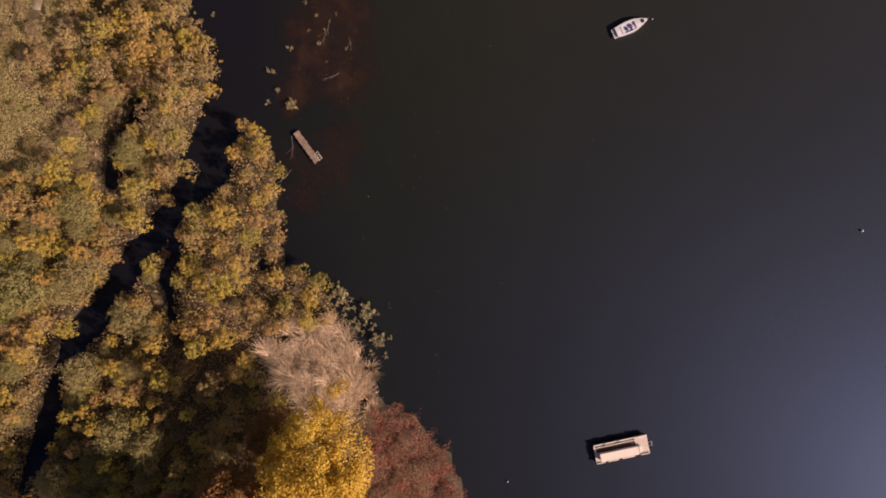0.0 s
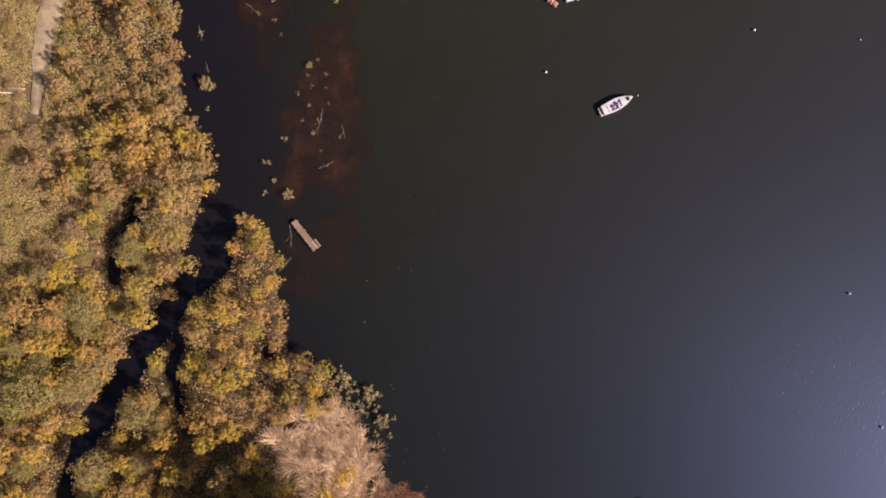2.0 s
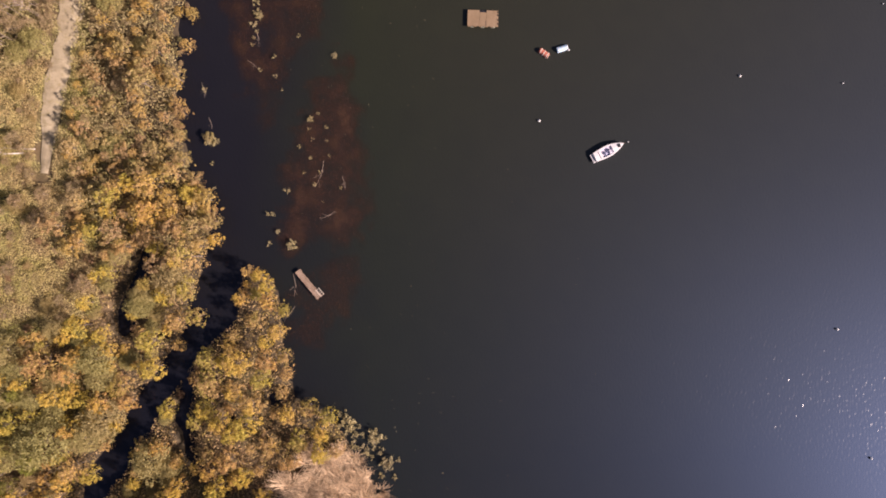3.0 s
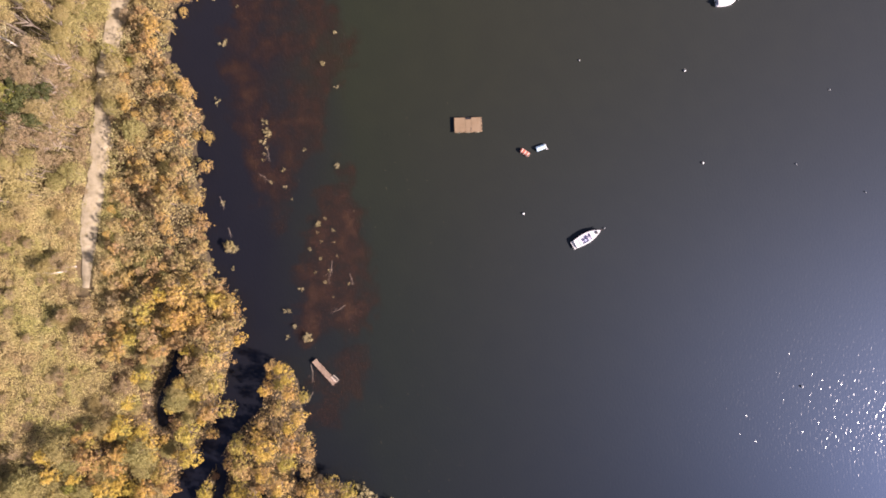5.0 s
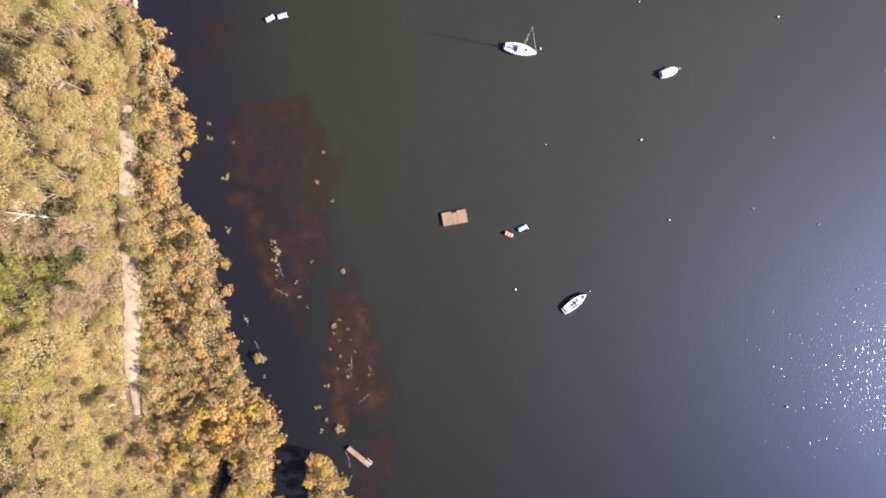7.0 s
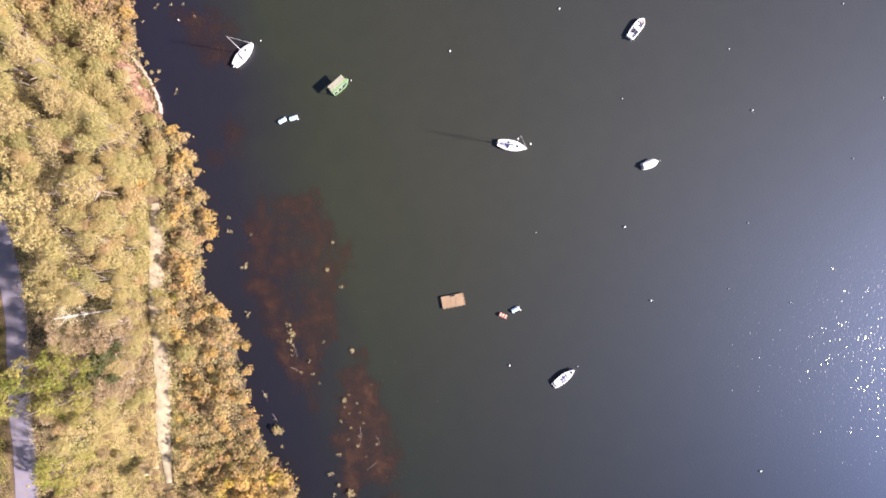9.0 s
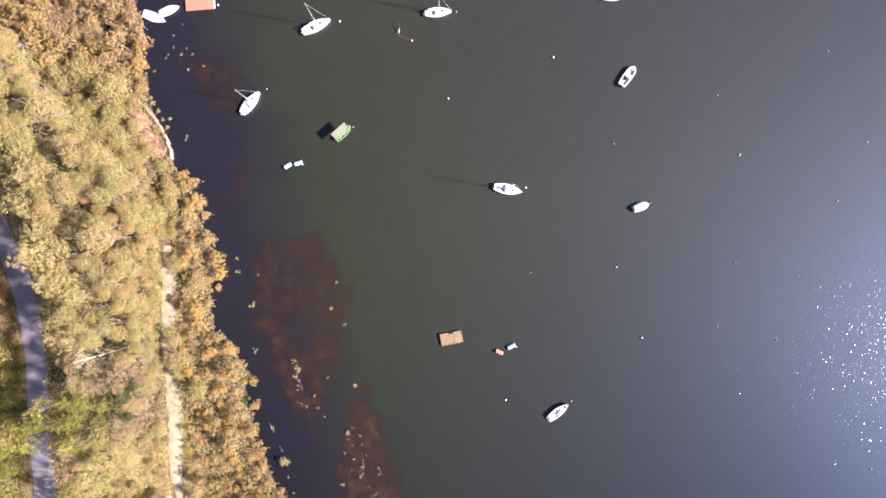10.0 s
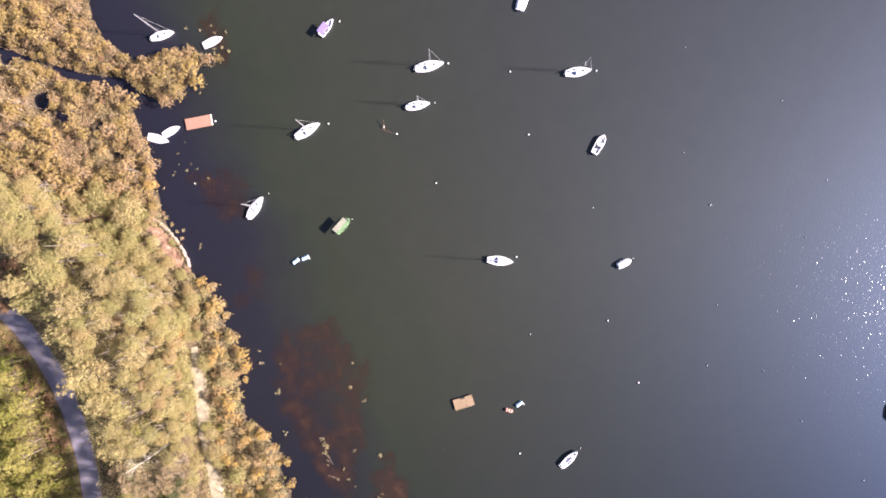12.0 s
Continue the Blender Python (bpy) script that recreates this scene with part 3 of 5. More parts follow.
BIRCH = [make_tree("birch_tree", 3.0, rng.uniform(4.2, 5.4), rng.integers(60, 68), 24, 0.114, F_PALE,
                   "tall birch with sparse pale yellow-green autumn leaves", "tree", "birches of the wood", 0.6, 0.6, 0.7, M_BARK, 1.2, (0.09, 0.22), (0.2, 1.5), 0.34) for _ in range(6)]
GREEN = [make_tree("ash_tree", 3.0, rng.uniform(7, 10), rng.integers(56, 64), 40, 0.12, F_GREEN,
                   "leafy tree still bright yellow-green beside the lane", "tree", "green trees by the lane", 0.8, 0.5, 0.7, M_BARK, 0.3, (0.08, 0.2), (0.3, 1.4)) for _ in range(3)]
HAZEL = [make_tree("hazel_tree", 3.0, rng.uniform(3.8, 4.8), rng.integers(66, 74), 25, 0.108, F_HAZEL,
                   "spreading hazel with thinning tan and yellow-green leaves", "tree", "hazels of the wood", 0.6, 0.6, 0.7, M_BARK, 1.2, (0.09, 0.22), (0.2, 1.5), 0.34) for _ in range(4)]
DARKT = [make_tree("yew_tree", 2.2, 6.5, 28, 90, 0.14, F_DARK, "dense dark green evergreen among pale birches", "tree", "evergreens in the wood") for _ in range(2)]
TALLB = [make_tree("tall_birch", 3.0, rng.uniform(9.6, 11.6), rng.integers(66, 74), 30, 0.115, F_PALE,
                   "tall slender birch with grey bark and thin yellow-green crown", "tree", "tall birches of the wood", 0.7, 0.6, 0.7, M_BARK, 0.7, (0.06, 0.16), (0.2, 1.6), 0.3) for _ in range(4)]
DOG = [make_tree("dogwood_bush", 1.1, rng.uniform(1.4, 2.0), rng.integers(14, 18), 50, 0.11, F_DOG,
                 "low reddish-brown dogwood bush under the trees", "bush", "dogwoods on the bank") for _ in range(3)]
HAW = [make_tree("hawthorn_bush", 1.2, rng.uniform(1.1, 1.7), rng.integers(18, 22), 36, 0.09, F_HAW,
                 "low hawthorn bush with yellow and tan leaves between footpath and shore", "bush", "hawthorns by the footpath", 0.8, 0.5, 0.7, M_BARK, 0.2, (0.14, 0.30), (0.6, 1.1)) for _ in range(4)]
SALLOW = [make_tree("sallow_tree", 2.0, rng.uniform(3.4, 4.6), rng.integers(46, 52), 26, 0.105, F_SALLOW,
                    "rounded sallow with brownish-gold autumn leaves in a dense thicket", "tree", "sallows of the northern shore", 0.8, 0.5, 0.7, M_BARK, 0.1, (0.08, 0.18), (0.55, 1.12)) for _ in range(5)]
BRUSH = [make_bare("bare_shrub", 2.0, rng.uniform(3, 4.5), 700, F_BRUSH, "almost leafless pinkish-grey shrub of thin twigs", "shrub", "bare shrubs") for _ in range(4)]
BARE = [make_bare("bare_tree", 2.0, rng.uniform(3, 4.5), 700, F_BRUSH, "tall almost leafless tree with pinkish-grey twigs", "tree", "bare trees of the wood", M_DEAD) for _ in range(3)]

planted = []          # x, y, radius of every crown as it shows from over the lake


def path_x(y):
    return (np.interp(y, [24, 33, 41.5, 49.8, 58.5, 68.5, 76.5, 88, 97, 112], [-55.6, -54.1, -53, -51.1, -48.8, -47.2, -44.9, -42.1, -38.6, -36]))


def lane_x(y):
    return np.interp(y, [-20, 46, 57, 67, 75, 84, 92, 100, 108, 124], [-95, -80.4, -78.6, -76, -74.3, -73.6, -73.7, -75, -77.2, -86])


def high_wood(x, y):
    """How far the wood has grown up: 0 by the footpath, in the scrub and by the north shore, 1 in the tall stand."""
    if x < lane_x(y):
        return 0.0
    inner = (path_x(y) - x - 3.3) / 7.0
    south = (y - np.interp(x, [-75, -52], [40, 54])) / 6
    north = (np.interp(y, [95, 105, 113, 125], [-38, -46, -51, -58]) - x) / 5
    return float(np.clip(min(inner, south, north), 0, 1))


HIGH_KINDS = ("birch_tree", "hazel_tree", "tall_birch", "ash_tree", "bare_tree", "yew_tree")
CANOPY = 15.0         # height of the tall stand, metres


def plant(kinds, base_r, x, y, r, z=None, narrow=1.0, first=[set()]):
    """Plants a copy of one of the kinds; in the tall stand its stem is long, its crown high and its foot nearer the lake."""
    new_kinds = [k for k in kinds if k.name not in first[0]]
    t = (new_kinds or kinds)[int(rng.integers(len(new_kinds or kinds)))]
    s = r / base_r
    planted.append((x, y, r))
    h = heights.get(t.name, 1.0) * s
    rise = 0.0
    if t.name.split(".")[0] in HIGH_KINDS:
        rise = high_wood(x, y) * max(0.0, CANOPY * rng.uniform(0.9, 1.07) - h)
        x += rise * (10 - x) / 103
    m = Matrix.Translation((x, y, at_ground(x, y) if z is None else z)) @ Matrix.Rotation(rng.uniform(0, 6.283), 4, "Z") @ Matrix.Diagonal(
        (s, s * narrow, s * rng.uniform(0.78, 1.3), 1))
    if t.name in first[0]:
        t = copy_thing(t, m)
    else:
        first[0].add(t.name)
        t.matrix_basis = m
    sz = t.matrix_basis.to_scale().z
    for c in t.children:
        if c.name.startswith("trunk"):
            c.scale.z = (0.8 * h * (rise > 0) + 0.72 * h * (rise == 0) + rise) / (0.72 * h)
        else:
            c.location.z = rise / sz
    return t


# crowns that stand out along the shores: x, y, crown radius
WEST_BANK = [(-38.2, 26.2, 2.3), (-43.3, 28.8, 1.8), (-40.7, 31, 2), (-37.8, 30.3, 2), (-35.2, 26.2, 1.4), (-33, 28.8, 1.8), (-31.2, 26.2, 1.7), (-34.5, 31.5, 1.8), (-38.5, 21.3, 1.5), (-35.2, 23.6, 1.8), (-33, 19.9, 2.4), (-30, 22.1, 1.8), (-37.4, 14.6, 2.1), (-34.4, 15.4, 2.1), (-33, 11.3, 1.8), (-39.2, 8.3, 2), (-36.3, 7.2, 1.7), (-35.9, 10.9, 1.7), (-39.6, 4.2, 2.3), (-39.6, 16.4, 1.7), (-47.6, 14.2, 1.8)]
POINT_CROWNS = [(-24.1, 16.6, 1.5), (-24.8, 13.9, 1.5), (-22.6, 12.8, 1.5), (-21.1, 11.3, 1.5), (-24.8, 10.2, 1.8), (-21.9, 8.3, 1.4), (-27.8, 8.3, 1.5), (-31.8, 5.3, 1.7), (-31.1, 2, 2.1), (-27, 4.6, 2.3), (-21.1, 4.6, 1.5), (-24.1, 2, 2.1), (-28.1, 0.5, 2.1), (-21.1, 2, 1.5), (-32.2, -1.7, 1.8), (-26.3, -4, 2.3), (-30.7, -4, 2.1), (-18.1, -2.9, 1.8), (-15.1, -4, 1.7), (-23.7, -7.7, 2.3), (-28.9, -8.8, 2.3), (-19.6, -7.3, 2.1), (-16.6, -9.2, 1.5)]
CREEK_CROWNS = [(-38.1, -1.7, 1.8), (-39.2, -6.9, 2.3), (-42.4, -9.9, 2.0), (-41.6, -6.6, 1.7), (-43.6, -8.4, 1.4), (-47.4, -6.3, 1.6), (-45.4, -3.4, 1.5), (-49.4, -10.4, 1.6), (-43.6, -0.4, 1.4), (-36.9, -9.2, 1.5), (-32.2, -10.7, 1.5), (-27.4, -11.4, 1.8), (-24.8, -14.4, 1.5)]
WILLOWS = [(-30.1, 24.9, 1.6), (-30.8, 28.1, 2), (-32.7, 30.6, 2), (-33.9, 33.9, 1.6), (-36.7, 26.5, 2.4), (-39.5, 27.2, 2.2), (-39.3, 32.2, 2), (-34.3, 23.9, 2), (-38.5, 23, 2), (-31.9, 21.3, 1.5), (-37.5, 18.7, 2.2), (-35.6, 14.2, 2.2), (-41.5, 14.7, 1.6), (-42.8, 30, 2), (-43.2, 24.1, 2), (-35.8, 36.4, 2), (-33.8, 40.9, 1.6), (-34.1, 46, 2), (-38.3, 45, 2.2), (-32.5, 50.6, 1.6), (-36.2, 49.5, 2), (-31.8, 55.5, 1.5), (-33.9, 59, 2.2), (-37, 58.8, 2), (-34.5, 63.2, 1.8)]
WILLOWS_NORTH = [(-32, 79.8, 1.6), (-31.8, 82.7, 1.5), (-32.3, 86.9, 1.3), (-32.1, 91.9, 1.5), (-33.4, 95.2, 1.8), (-35.3, 78.5, 1.6), (-38.6, 75.2, 1.8), (-39.2, 70.4, 1.6), (-33.8, 76.6, 1.2), (-32.9, 81.4, 2), (-32.7, 86.8, 1.9), (-32.2, 94.8, 1.9), (-32.6, 99.1, 1.9), (-32.6, 78.6, 1.4), (-36.2, 80, 1.9), (-36.1, 85.4, 1.9)]
NORTH_CROWNS = [(-21.3, 150.1, 2.8), (-18.5, 147, 2.8), (-23.9, 147.1, 3), (-27, 149.7, 2.8), (-23, 142.7, 2.5), (-26.6, 142.2, 2), (-18.5, 143.6, 2.3), (-14.3, 147.3, 1.9), (-30.2, 150.3, 2.3), (-17.7, 150.7, 1.9), (-12.3, 147.2, 1.1), (-33.7, 145, 2.3), (-36.2, 147.4, 2.5), (-39.3, 149.9, 2.5), (-36.8, 140.8, 2.3), (-34.8, 134, 2.5), (-39.1, 130.2, 2.8), (-34.5, 129.8, 1.9), (-37.1, 126.7, 1.9), (-40.5, 140.3, 2.5)]
for x, y, r in WEST_BANK + POINT_CROWNS + CREEK_CROWNS:
    plant(ALDER, 2.0, x, y, r * 0.94)
for x, y, r in NORTH_CROWNS:
    plant(SALLOW, 2.0, x, y, r * 0.8)
for x, y, r in WILLOWS + WILLOWS_NORTH:
    plant(SHORE, 1.8, x - 0.3, y, r * 0.9)


def fill(region, kinds, base_r, rmin, rmax, gap, limit, tries, inland=0.6, accept=None, near_path=9.0, lane=1.0):
    """Plants crowns at random over a region of the wood, keeping apart from those that stand."""
    x0, y0, x1, y1 = region
    X, Y, R = rng.uniform(x0, x1, tries), rng.uniform(y0, y1, tries), rng.uniform(rmin, rmax, tries)
    dp = edge_distance(X, Y, PATH_LINE, False)
    R = np.minimum(R, np.maximum(0.55, near_path * (dp - 1.0)))
    ok = (shore_depth(X, Y) > inland + 0.15 * R) & (edge_distance(X, Y, DITCH, False) > 0.9 + 0.55 * R) & (edge_distance(X, Y, SIDE_CREEK, False) > 0.35 + 0.6 * R)
    west = X < lane_x(Y)
    ok &= (dp > 0.9 + R * 0.5) & (edge_distance(X, Y, ROAD_LINE, False) + 9 * (Y > 111) > 2.8 + R * 0.9) & (edge_distance(X - lane, Y, ROAD_LINE, False) + 9 * (Y > 109) > 2.8 + R * 0.9)
    ok |= west & (edge_distance(X, Y, ROAD_LINE, False) > 2.6 + R * 0.5)
    ok &= open_wood(X, Y) & ~((np.abs(Y - 69.8) < 0.7 + 0.7 * R) & (X > -66) & (X < -54.5))
    for x, y, r in POOLS:
        ok &= np.hypot(X - x, Y - y) > r + 0.45 * R
    if accept:
        ok &= accept(X, Y)
    n = 0
    P = np.zeros((len(planted) + limit, 3))
    P[:len(planted)] = planted
    k = len(planted)
    for x, y, r in zip(X[ok], Y[ok], R[ok]):
        if n >= limit:
            break
        if np.any(np.hypot(P[:k, 0] - x, P[:k, 1] - y) < gap * (P[:k, 2] + r)):
            continue
        plant(kinds, base_r, float(x), float(y), float(r))
        P[k] = (x, y, r)
        n, k = n + 1, k + 1
    return n


TALL = [make_tree("maple_tree", 7.0, h, 170, 160, 0.14, F_GOLD, "tall broad tree with golden yellow autumn leaves", "tree", "tall golden trees", 0.9, 0.5, 0.7, M_BARK, 0.25, (0.08, 0.19), (0.5, 1.15)) for h in (16.5, 16)]
# the three south of y = -40 stand unseen, added to cast shade on the creek
for x, y, r, k in ((-14.0, -26.8, 7.4, 0), (-17, -42.5, 6.8, 1), (-31, -44.5, 7.5, 0), (-5, -45, 6, 1)):
    plant(TALL[k:k + 1], 7.0, x, y, r).scale.z *= 1.35 if y < -40 else 1.1

RUSSET = [make_tree("oak_tree", 5.0, 14.5, 100, 110, 0.16, F_RUSSET, "tall oak with brown russet leaves in the shade of its neighbours", "tree", "tall golden trees", 0.8)]
for x, y, r, k in ((-24.5, -31, 5.0, 0.62), (-20.5, -23.5, 3.6, 1.0)):
    plant(RUSSET, 5.0, x, y, r).scale.z *= k

REED = [(-24, -14.3), (-18.2, -9.8), (-13.4, -9.2), (-11.6, -12.6), (-7.8, -19), (-9.5, -22.8), (-17.4, -23), (-20.5, -16.5)]
BRACKEN = [(-37.0, 104.6), (-37.3, 110), (-38.8, 114.6), (-42.6, 120.6), (-44.2, 120), (-40.9, 114.2), (-39.2, 109), (-38.6, 104.6)]
HEATH = [(-8.6, -20.6), (-2.2, -22.8), (2.6, -28), (5.0, -36), (8, -48), (-14, -48), (-10.5, -34)]


def open_wood(x, y):
    return ~inside(x, y, REED) & ~inside(x, y, HEATH) & ~inside(x, y, BRACKEN) & (np.hypot(x + 68.8, y - 48.6) > 3.4)


def scrub(x, y):
    """The open scrub south of the footpath."""
    return (x > -73) & (x < -47) & (y > 13 + 0.35 * (x + 47)) & (y < 49 + 0.4 * (x + 55))


def in_sight(x, y):
    return x > np.interp(y, [-45, 0, 30, 72, 179], [-64, -70, -86, -103, -62])


# alders over both sides of the creek, sallows over the north
fill((-62, -46, -8, 30), ALDER, 2.0, 0.95, 2.1, 0.62, 240, 16000, 0.1, lambda x, y: ~scrub(x, y))
fill((-66, 118, -14, 175), SALLOW, 2.0, 0.7, 1.2, 0.5, 80, 9000, -0.1, lambda x, y: shore_depth(x, y) < 1.2)
fill((-75, 118, -12, 185), SALLOW, 2.0, 1.1, 2.0, 0.56, 195, 16000, 0.7, lambda x, y: (y > 124 - 0.35 * (x + 40)) | (x > -40))
# willows, hawthorns and a few bare shrubs between footpath and lake
fill((-58, 22, -36, 118), BRUSH, 2.0, 0.9, 1.5, 0.8, 36, 1500, 0.4, lambda x, y: x > path_x(y) + 3.2, 0.35)
fill((-60, 22, -31, 118), SHORE, 1.8, 0.9, 1.9, 0.62, 190, 5000, 0.3, lambda x, y: (x > path_x(y) + 3.9) & (x > -53), 0.35)
fill((-60, 22, -31, 118), HAW, 1.2, 0.5, 1.05, 0.58, 210, 20000, -0.75, lambda x, y: (x > path_x(y) + 2.6) & (x > -55), 0.3)
fill((-60, -40, -12, 172), DOG, 1.1, 0.55, 1.0, 0.52, 150, 12000, -0.3, lambda x, y: (y < 24) | (y > 104))
# the wood behind: evergreens, ashes by the lane, a bare thicket, then birches
for x, y in ((-36.7, 118.0), (-36.0, 116.1), (-35.6, 114.1), (-35.1, 112.3), (-36.8, 119.2), (-36.1, 103.7), (-35.3, 101.9), (-37.2, 121.3), (-37.5, 123.4)):
    plant(HAW, 1.2, x - 0.7, y, rng.uniform(0.7, 1.0), 0.0)
for x, y, r in ((-44, 114, 1.7), (-46.5, 117.5, 1.9), (-43.2, 109.5, 1.6), (-48.6, 121.5, 2.0), (-41.6, 105.2, 1.5), (-51, 124.5, 1.8)):
    plant(BRUSH, 2.0, x, y, r)
for x, y, r in ((-57.6, 60.8, 1.9), (-59.6, 59.2, 1.6), (-56.0, 62.6, 1.2), (-61.2, 63.2, 1.2), (-65.6, 49.6, 1.7), (-67.8, 46.2, 1.8), (-58.2, 57.2, 1.3)):
    plant(DARKT, 2.2, x, y, r)
for x, y, r in ((-71.5, 62.2, 3.0), (-68.4, 59.6, 2.6), (-75.6, 58, 2.8), (-71.2, 55.8, 2.4), (-74, 60.6, 2.6), (-79, 60.4, 2.4), (-67.5, 63.4, 2.2), (-64.3, 62.3, 2.3), (-65.8, 59.4, 2.2), (-62.6, 58.0, 1.9), (-61.0, 60.6, 1.6), (-63.4, 55.6, 1.6), (-58.0, 76.6, 1.8), (-45.2, 70.4, 1.15), (-42.6, 68.6, 0.9), (-66.2, 51.6, 1.5)):
    plant(GREEN, 3.0, x, y, r)
fill((-104, 44, -79, 104), GREEN, 3.0, 1.8, 3.4, 0.50, 55, 3000, 0.6, in_sight, 9.0, 3.5)
fill((-82, 38, -60, 62), GREEN, 3.0, 1.6, 2.6, 0.62, 9, 300, 0.6, lambda x, y: x < -64, 9.0, 3.0)
# dark dogwoods added west of the lane stand in for tree shade on the verge
fill((-86, 76, -72, 122), DOG, 1.1, 0.8, 1.5, 0.42, 130, 7000, 0.6, lambda x, y: x > lane_x(y) - 7)
fill((-68, 53, -50, 71), BARE, 2.0, 1.2, 2.3, 0.60, 40, 2500)
fill((-104, 20, -58, 114), TALLB, 3.0, 2.4, 3.8, 0.48, 120, 5000, 0.6, lambda x, y: in_sight(x, y) & (x < -58) & (x > lane_x(y) + 5) & ~scrub(x, y), 9.0, 6.5)
fill((-106, 36, -73, 110), GREEN, 3.0, 1.4, 2.6, 0.50, 60, 4000, 0.6, lambda x, y: in_sight(x, y) & (x < lane_x(y)))
fill((-74, 2, -44, 52), HAZEL, 3.0, 1.0, 1.9, 0.9, 16, 500, 0.6, scrub)
fill((-74, 2, -44, 52), BRUSH, 2.0, 0.9, 1.9, 0.62, 42, 5000, 0.6, scrub)
fill((-106, -45, -36, 175), HAZEL, 3.0, 2.2, 3.4, 0.52, 170, 2600, 0.6, lambda x, y: in_sight(x, y) & (x > lane_x(y)) & ~scrub(x, y) & (y < 125 - 0.35 * (x + 40)), 9.0, 2.2)
fill((-106, -45, -36, 175), BIRCH, 3.0, 1.7, 3.8, 0.42, 330, 30000, 0.6, lambda x, y: in_sight(x, y) & (x > lane_x(y)) & ~scrub(x, y) & (y < 125 - 0.35 * (x + 40)), 9.0, 3.4)
fill((-106, -45, -34, 175), BARE, 2.0, 0.9, 1.7, 0.56, 70, 14000, 0.4, lambda x, y: in_sight(x, y) & (x > lane_x(y)))
# dark dogwoods added to stand in for a shaded gap in the scrub
for x, y in ((-71.0, 51.2), (-68.5, 49.1), (-71.5, 46.8), (-67.6, 46.3), (-69.8, 47.9)):
    plant(DOG, 1.1, x, y, rng.uniform(1.3, 1.8))
# an uneven fringe of bushes that overhangs the water's edge
for (ax, ay), (bx, by) in zip(WEST_SHORE, WEST_SHORE[1:]):
    if ay < 24 or by > 136 or min(ax, bx) < -60:
        continue
    for k in range(int(math.hypot(bx - ax, by - ay) / 1.3)):
        u, r = rng.uniform(0, 1), float(rng.uniform(0.5, 1.15))
        x, y = ax + (bx - ax) * u, ay + (by - ay) * u
        if 103 < y < 122 or rng.uniform() < 0.2:
            continue
        plant(HAW if rng.uniform() < 0.5 else SHORE, 1.5, x + 0.75 * r + rng.uniform(-0.3, 0.3), y, r, 0.0)
# bushes that lean over the footpath
for x, y, r in ((-48.8, 73.4, 1.2), (-50.0, 66.4, 1.3), (-51.8, 56.6, 1.4), (-54.6, 43.5, 1.5), (-55.4, 33.0, 1.8), (-56.6, 29, 2.0), (-42.8, 92.0, 1.6), (-46.0, 82.0, 1.0), (-55.8, 36.5, 1.5)):
    plant(BRUSH if y < 70 else SHORE, 2.0, x, y, r)
for x, y in ((-59.4, -5.0), (-57.6, -8.7), (-60.2, -10.9), (-55.8, -6.1), (-58.2, 2.0), (-59.4, -1.1)):
    plant(GREEN, 3.0, x, y, rng.uniform(1.3, 1.8))


def white_birch(x, y, height):
    """A tall slender birch: a long white stem with rising white limbs and a thin crown."""
    t = thing("white_birch", pose(x, y, at_ground(x, y)), "tall birch with a white trunk and a thin straw-coloured crown", "tree")
    bm = bmesh.new()
    add_rod(bm, (0, 0, -0.3), (0.15, 0.1, height * 0.5), 0.17, 0.13, 8)
    add_rod(bm, (0.15, 0.1, height * 0.5), (0.05, 0.3, height), 0.13, 0.04, 8)
    part("trunk", bm, M_BIRCH, t, "white peeling birch trunk")
    tips = []
    for k in range(9):
        a, z = k * 2.4, height * (0.42 + 0.055 * k)
        e = np.array([0.1 + math.cos(a) * 1.3, 0.2 + math.sin(a) * 1.3, z + rng.uniform(1.0, 1.9)])
        part("limb", rod((0.1, 0.15, z), tuple(e), 0.05, 0.02, 5), M_BIRCH, t)
        tips.append(e)
    P = np.concatenate([e + (0, 0.35, 0.1) + rng.normal(size=(120, 3)) * (0.5, 0.5, 0.4) for e in tips])
    part("crown", leaf_mesh("crown", P, rng.uniform(0.05, 0.11, len(P)), F_STRAW), F_STRAW, t)


white_birch(-55.3, 69.5, 17.0)


def scatter(poly, count, margin=0.0):
    """Random places within a plot."""
    P = np.array(poly)
    k = count * 6
    X, Y = rng.uniform(P[:, 0].min() - max(margin, 0.6), P[:, 0].max() + max(margin, 0.6), k), rng.uniform(P[:, 1].min() - max(margin, 0.6), P[:, 1].max() + max(margin, 0.6), k)
    if margin:
        return X, Y
    e = edge_distance(X, Y, poly, True)
    ok = np.where(inside(X, Y, poly), e, -e) + 0.9 * np.sin(X * 1.7) * np.cos(Y * 1.3) + rng.normal(size=k) * 0.4 > 0.3
    return X[ok][:count], Y[ok][:count]


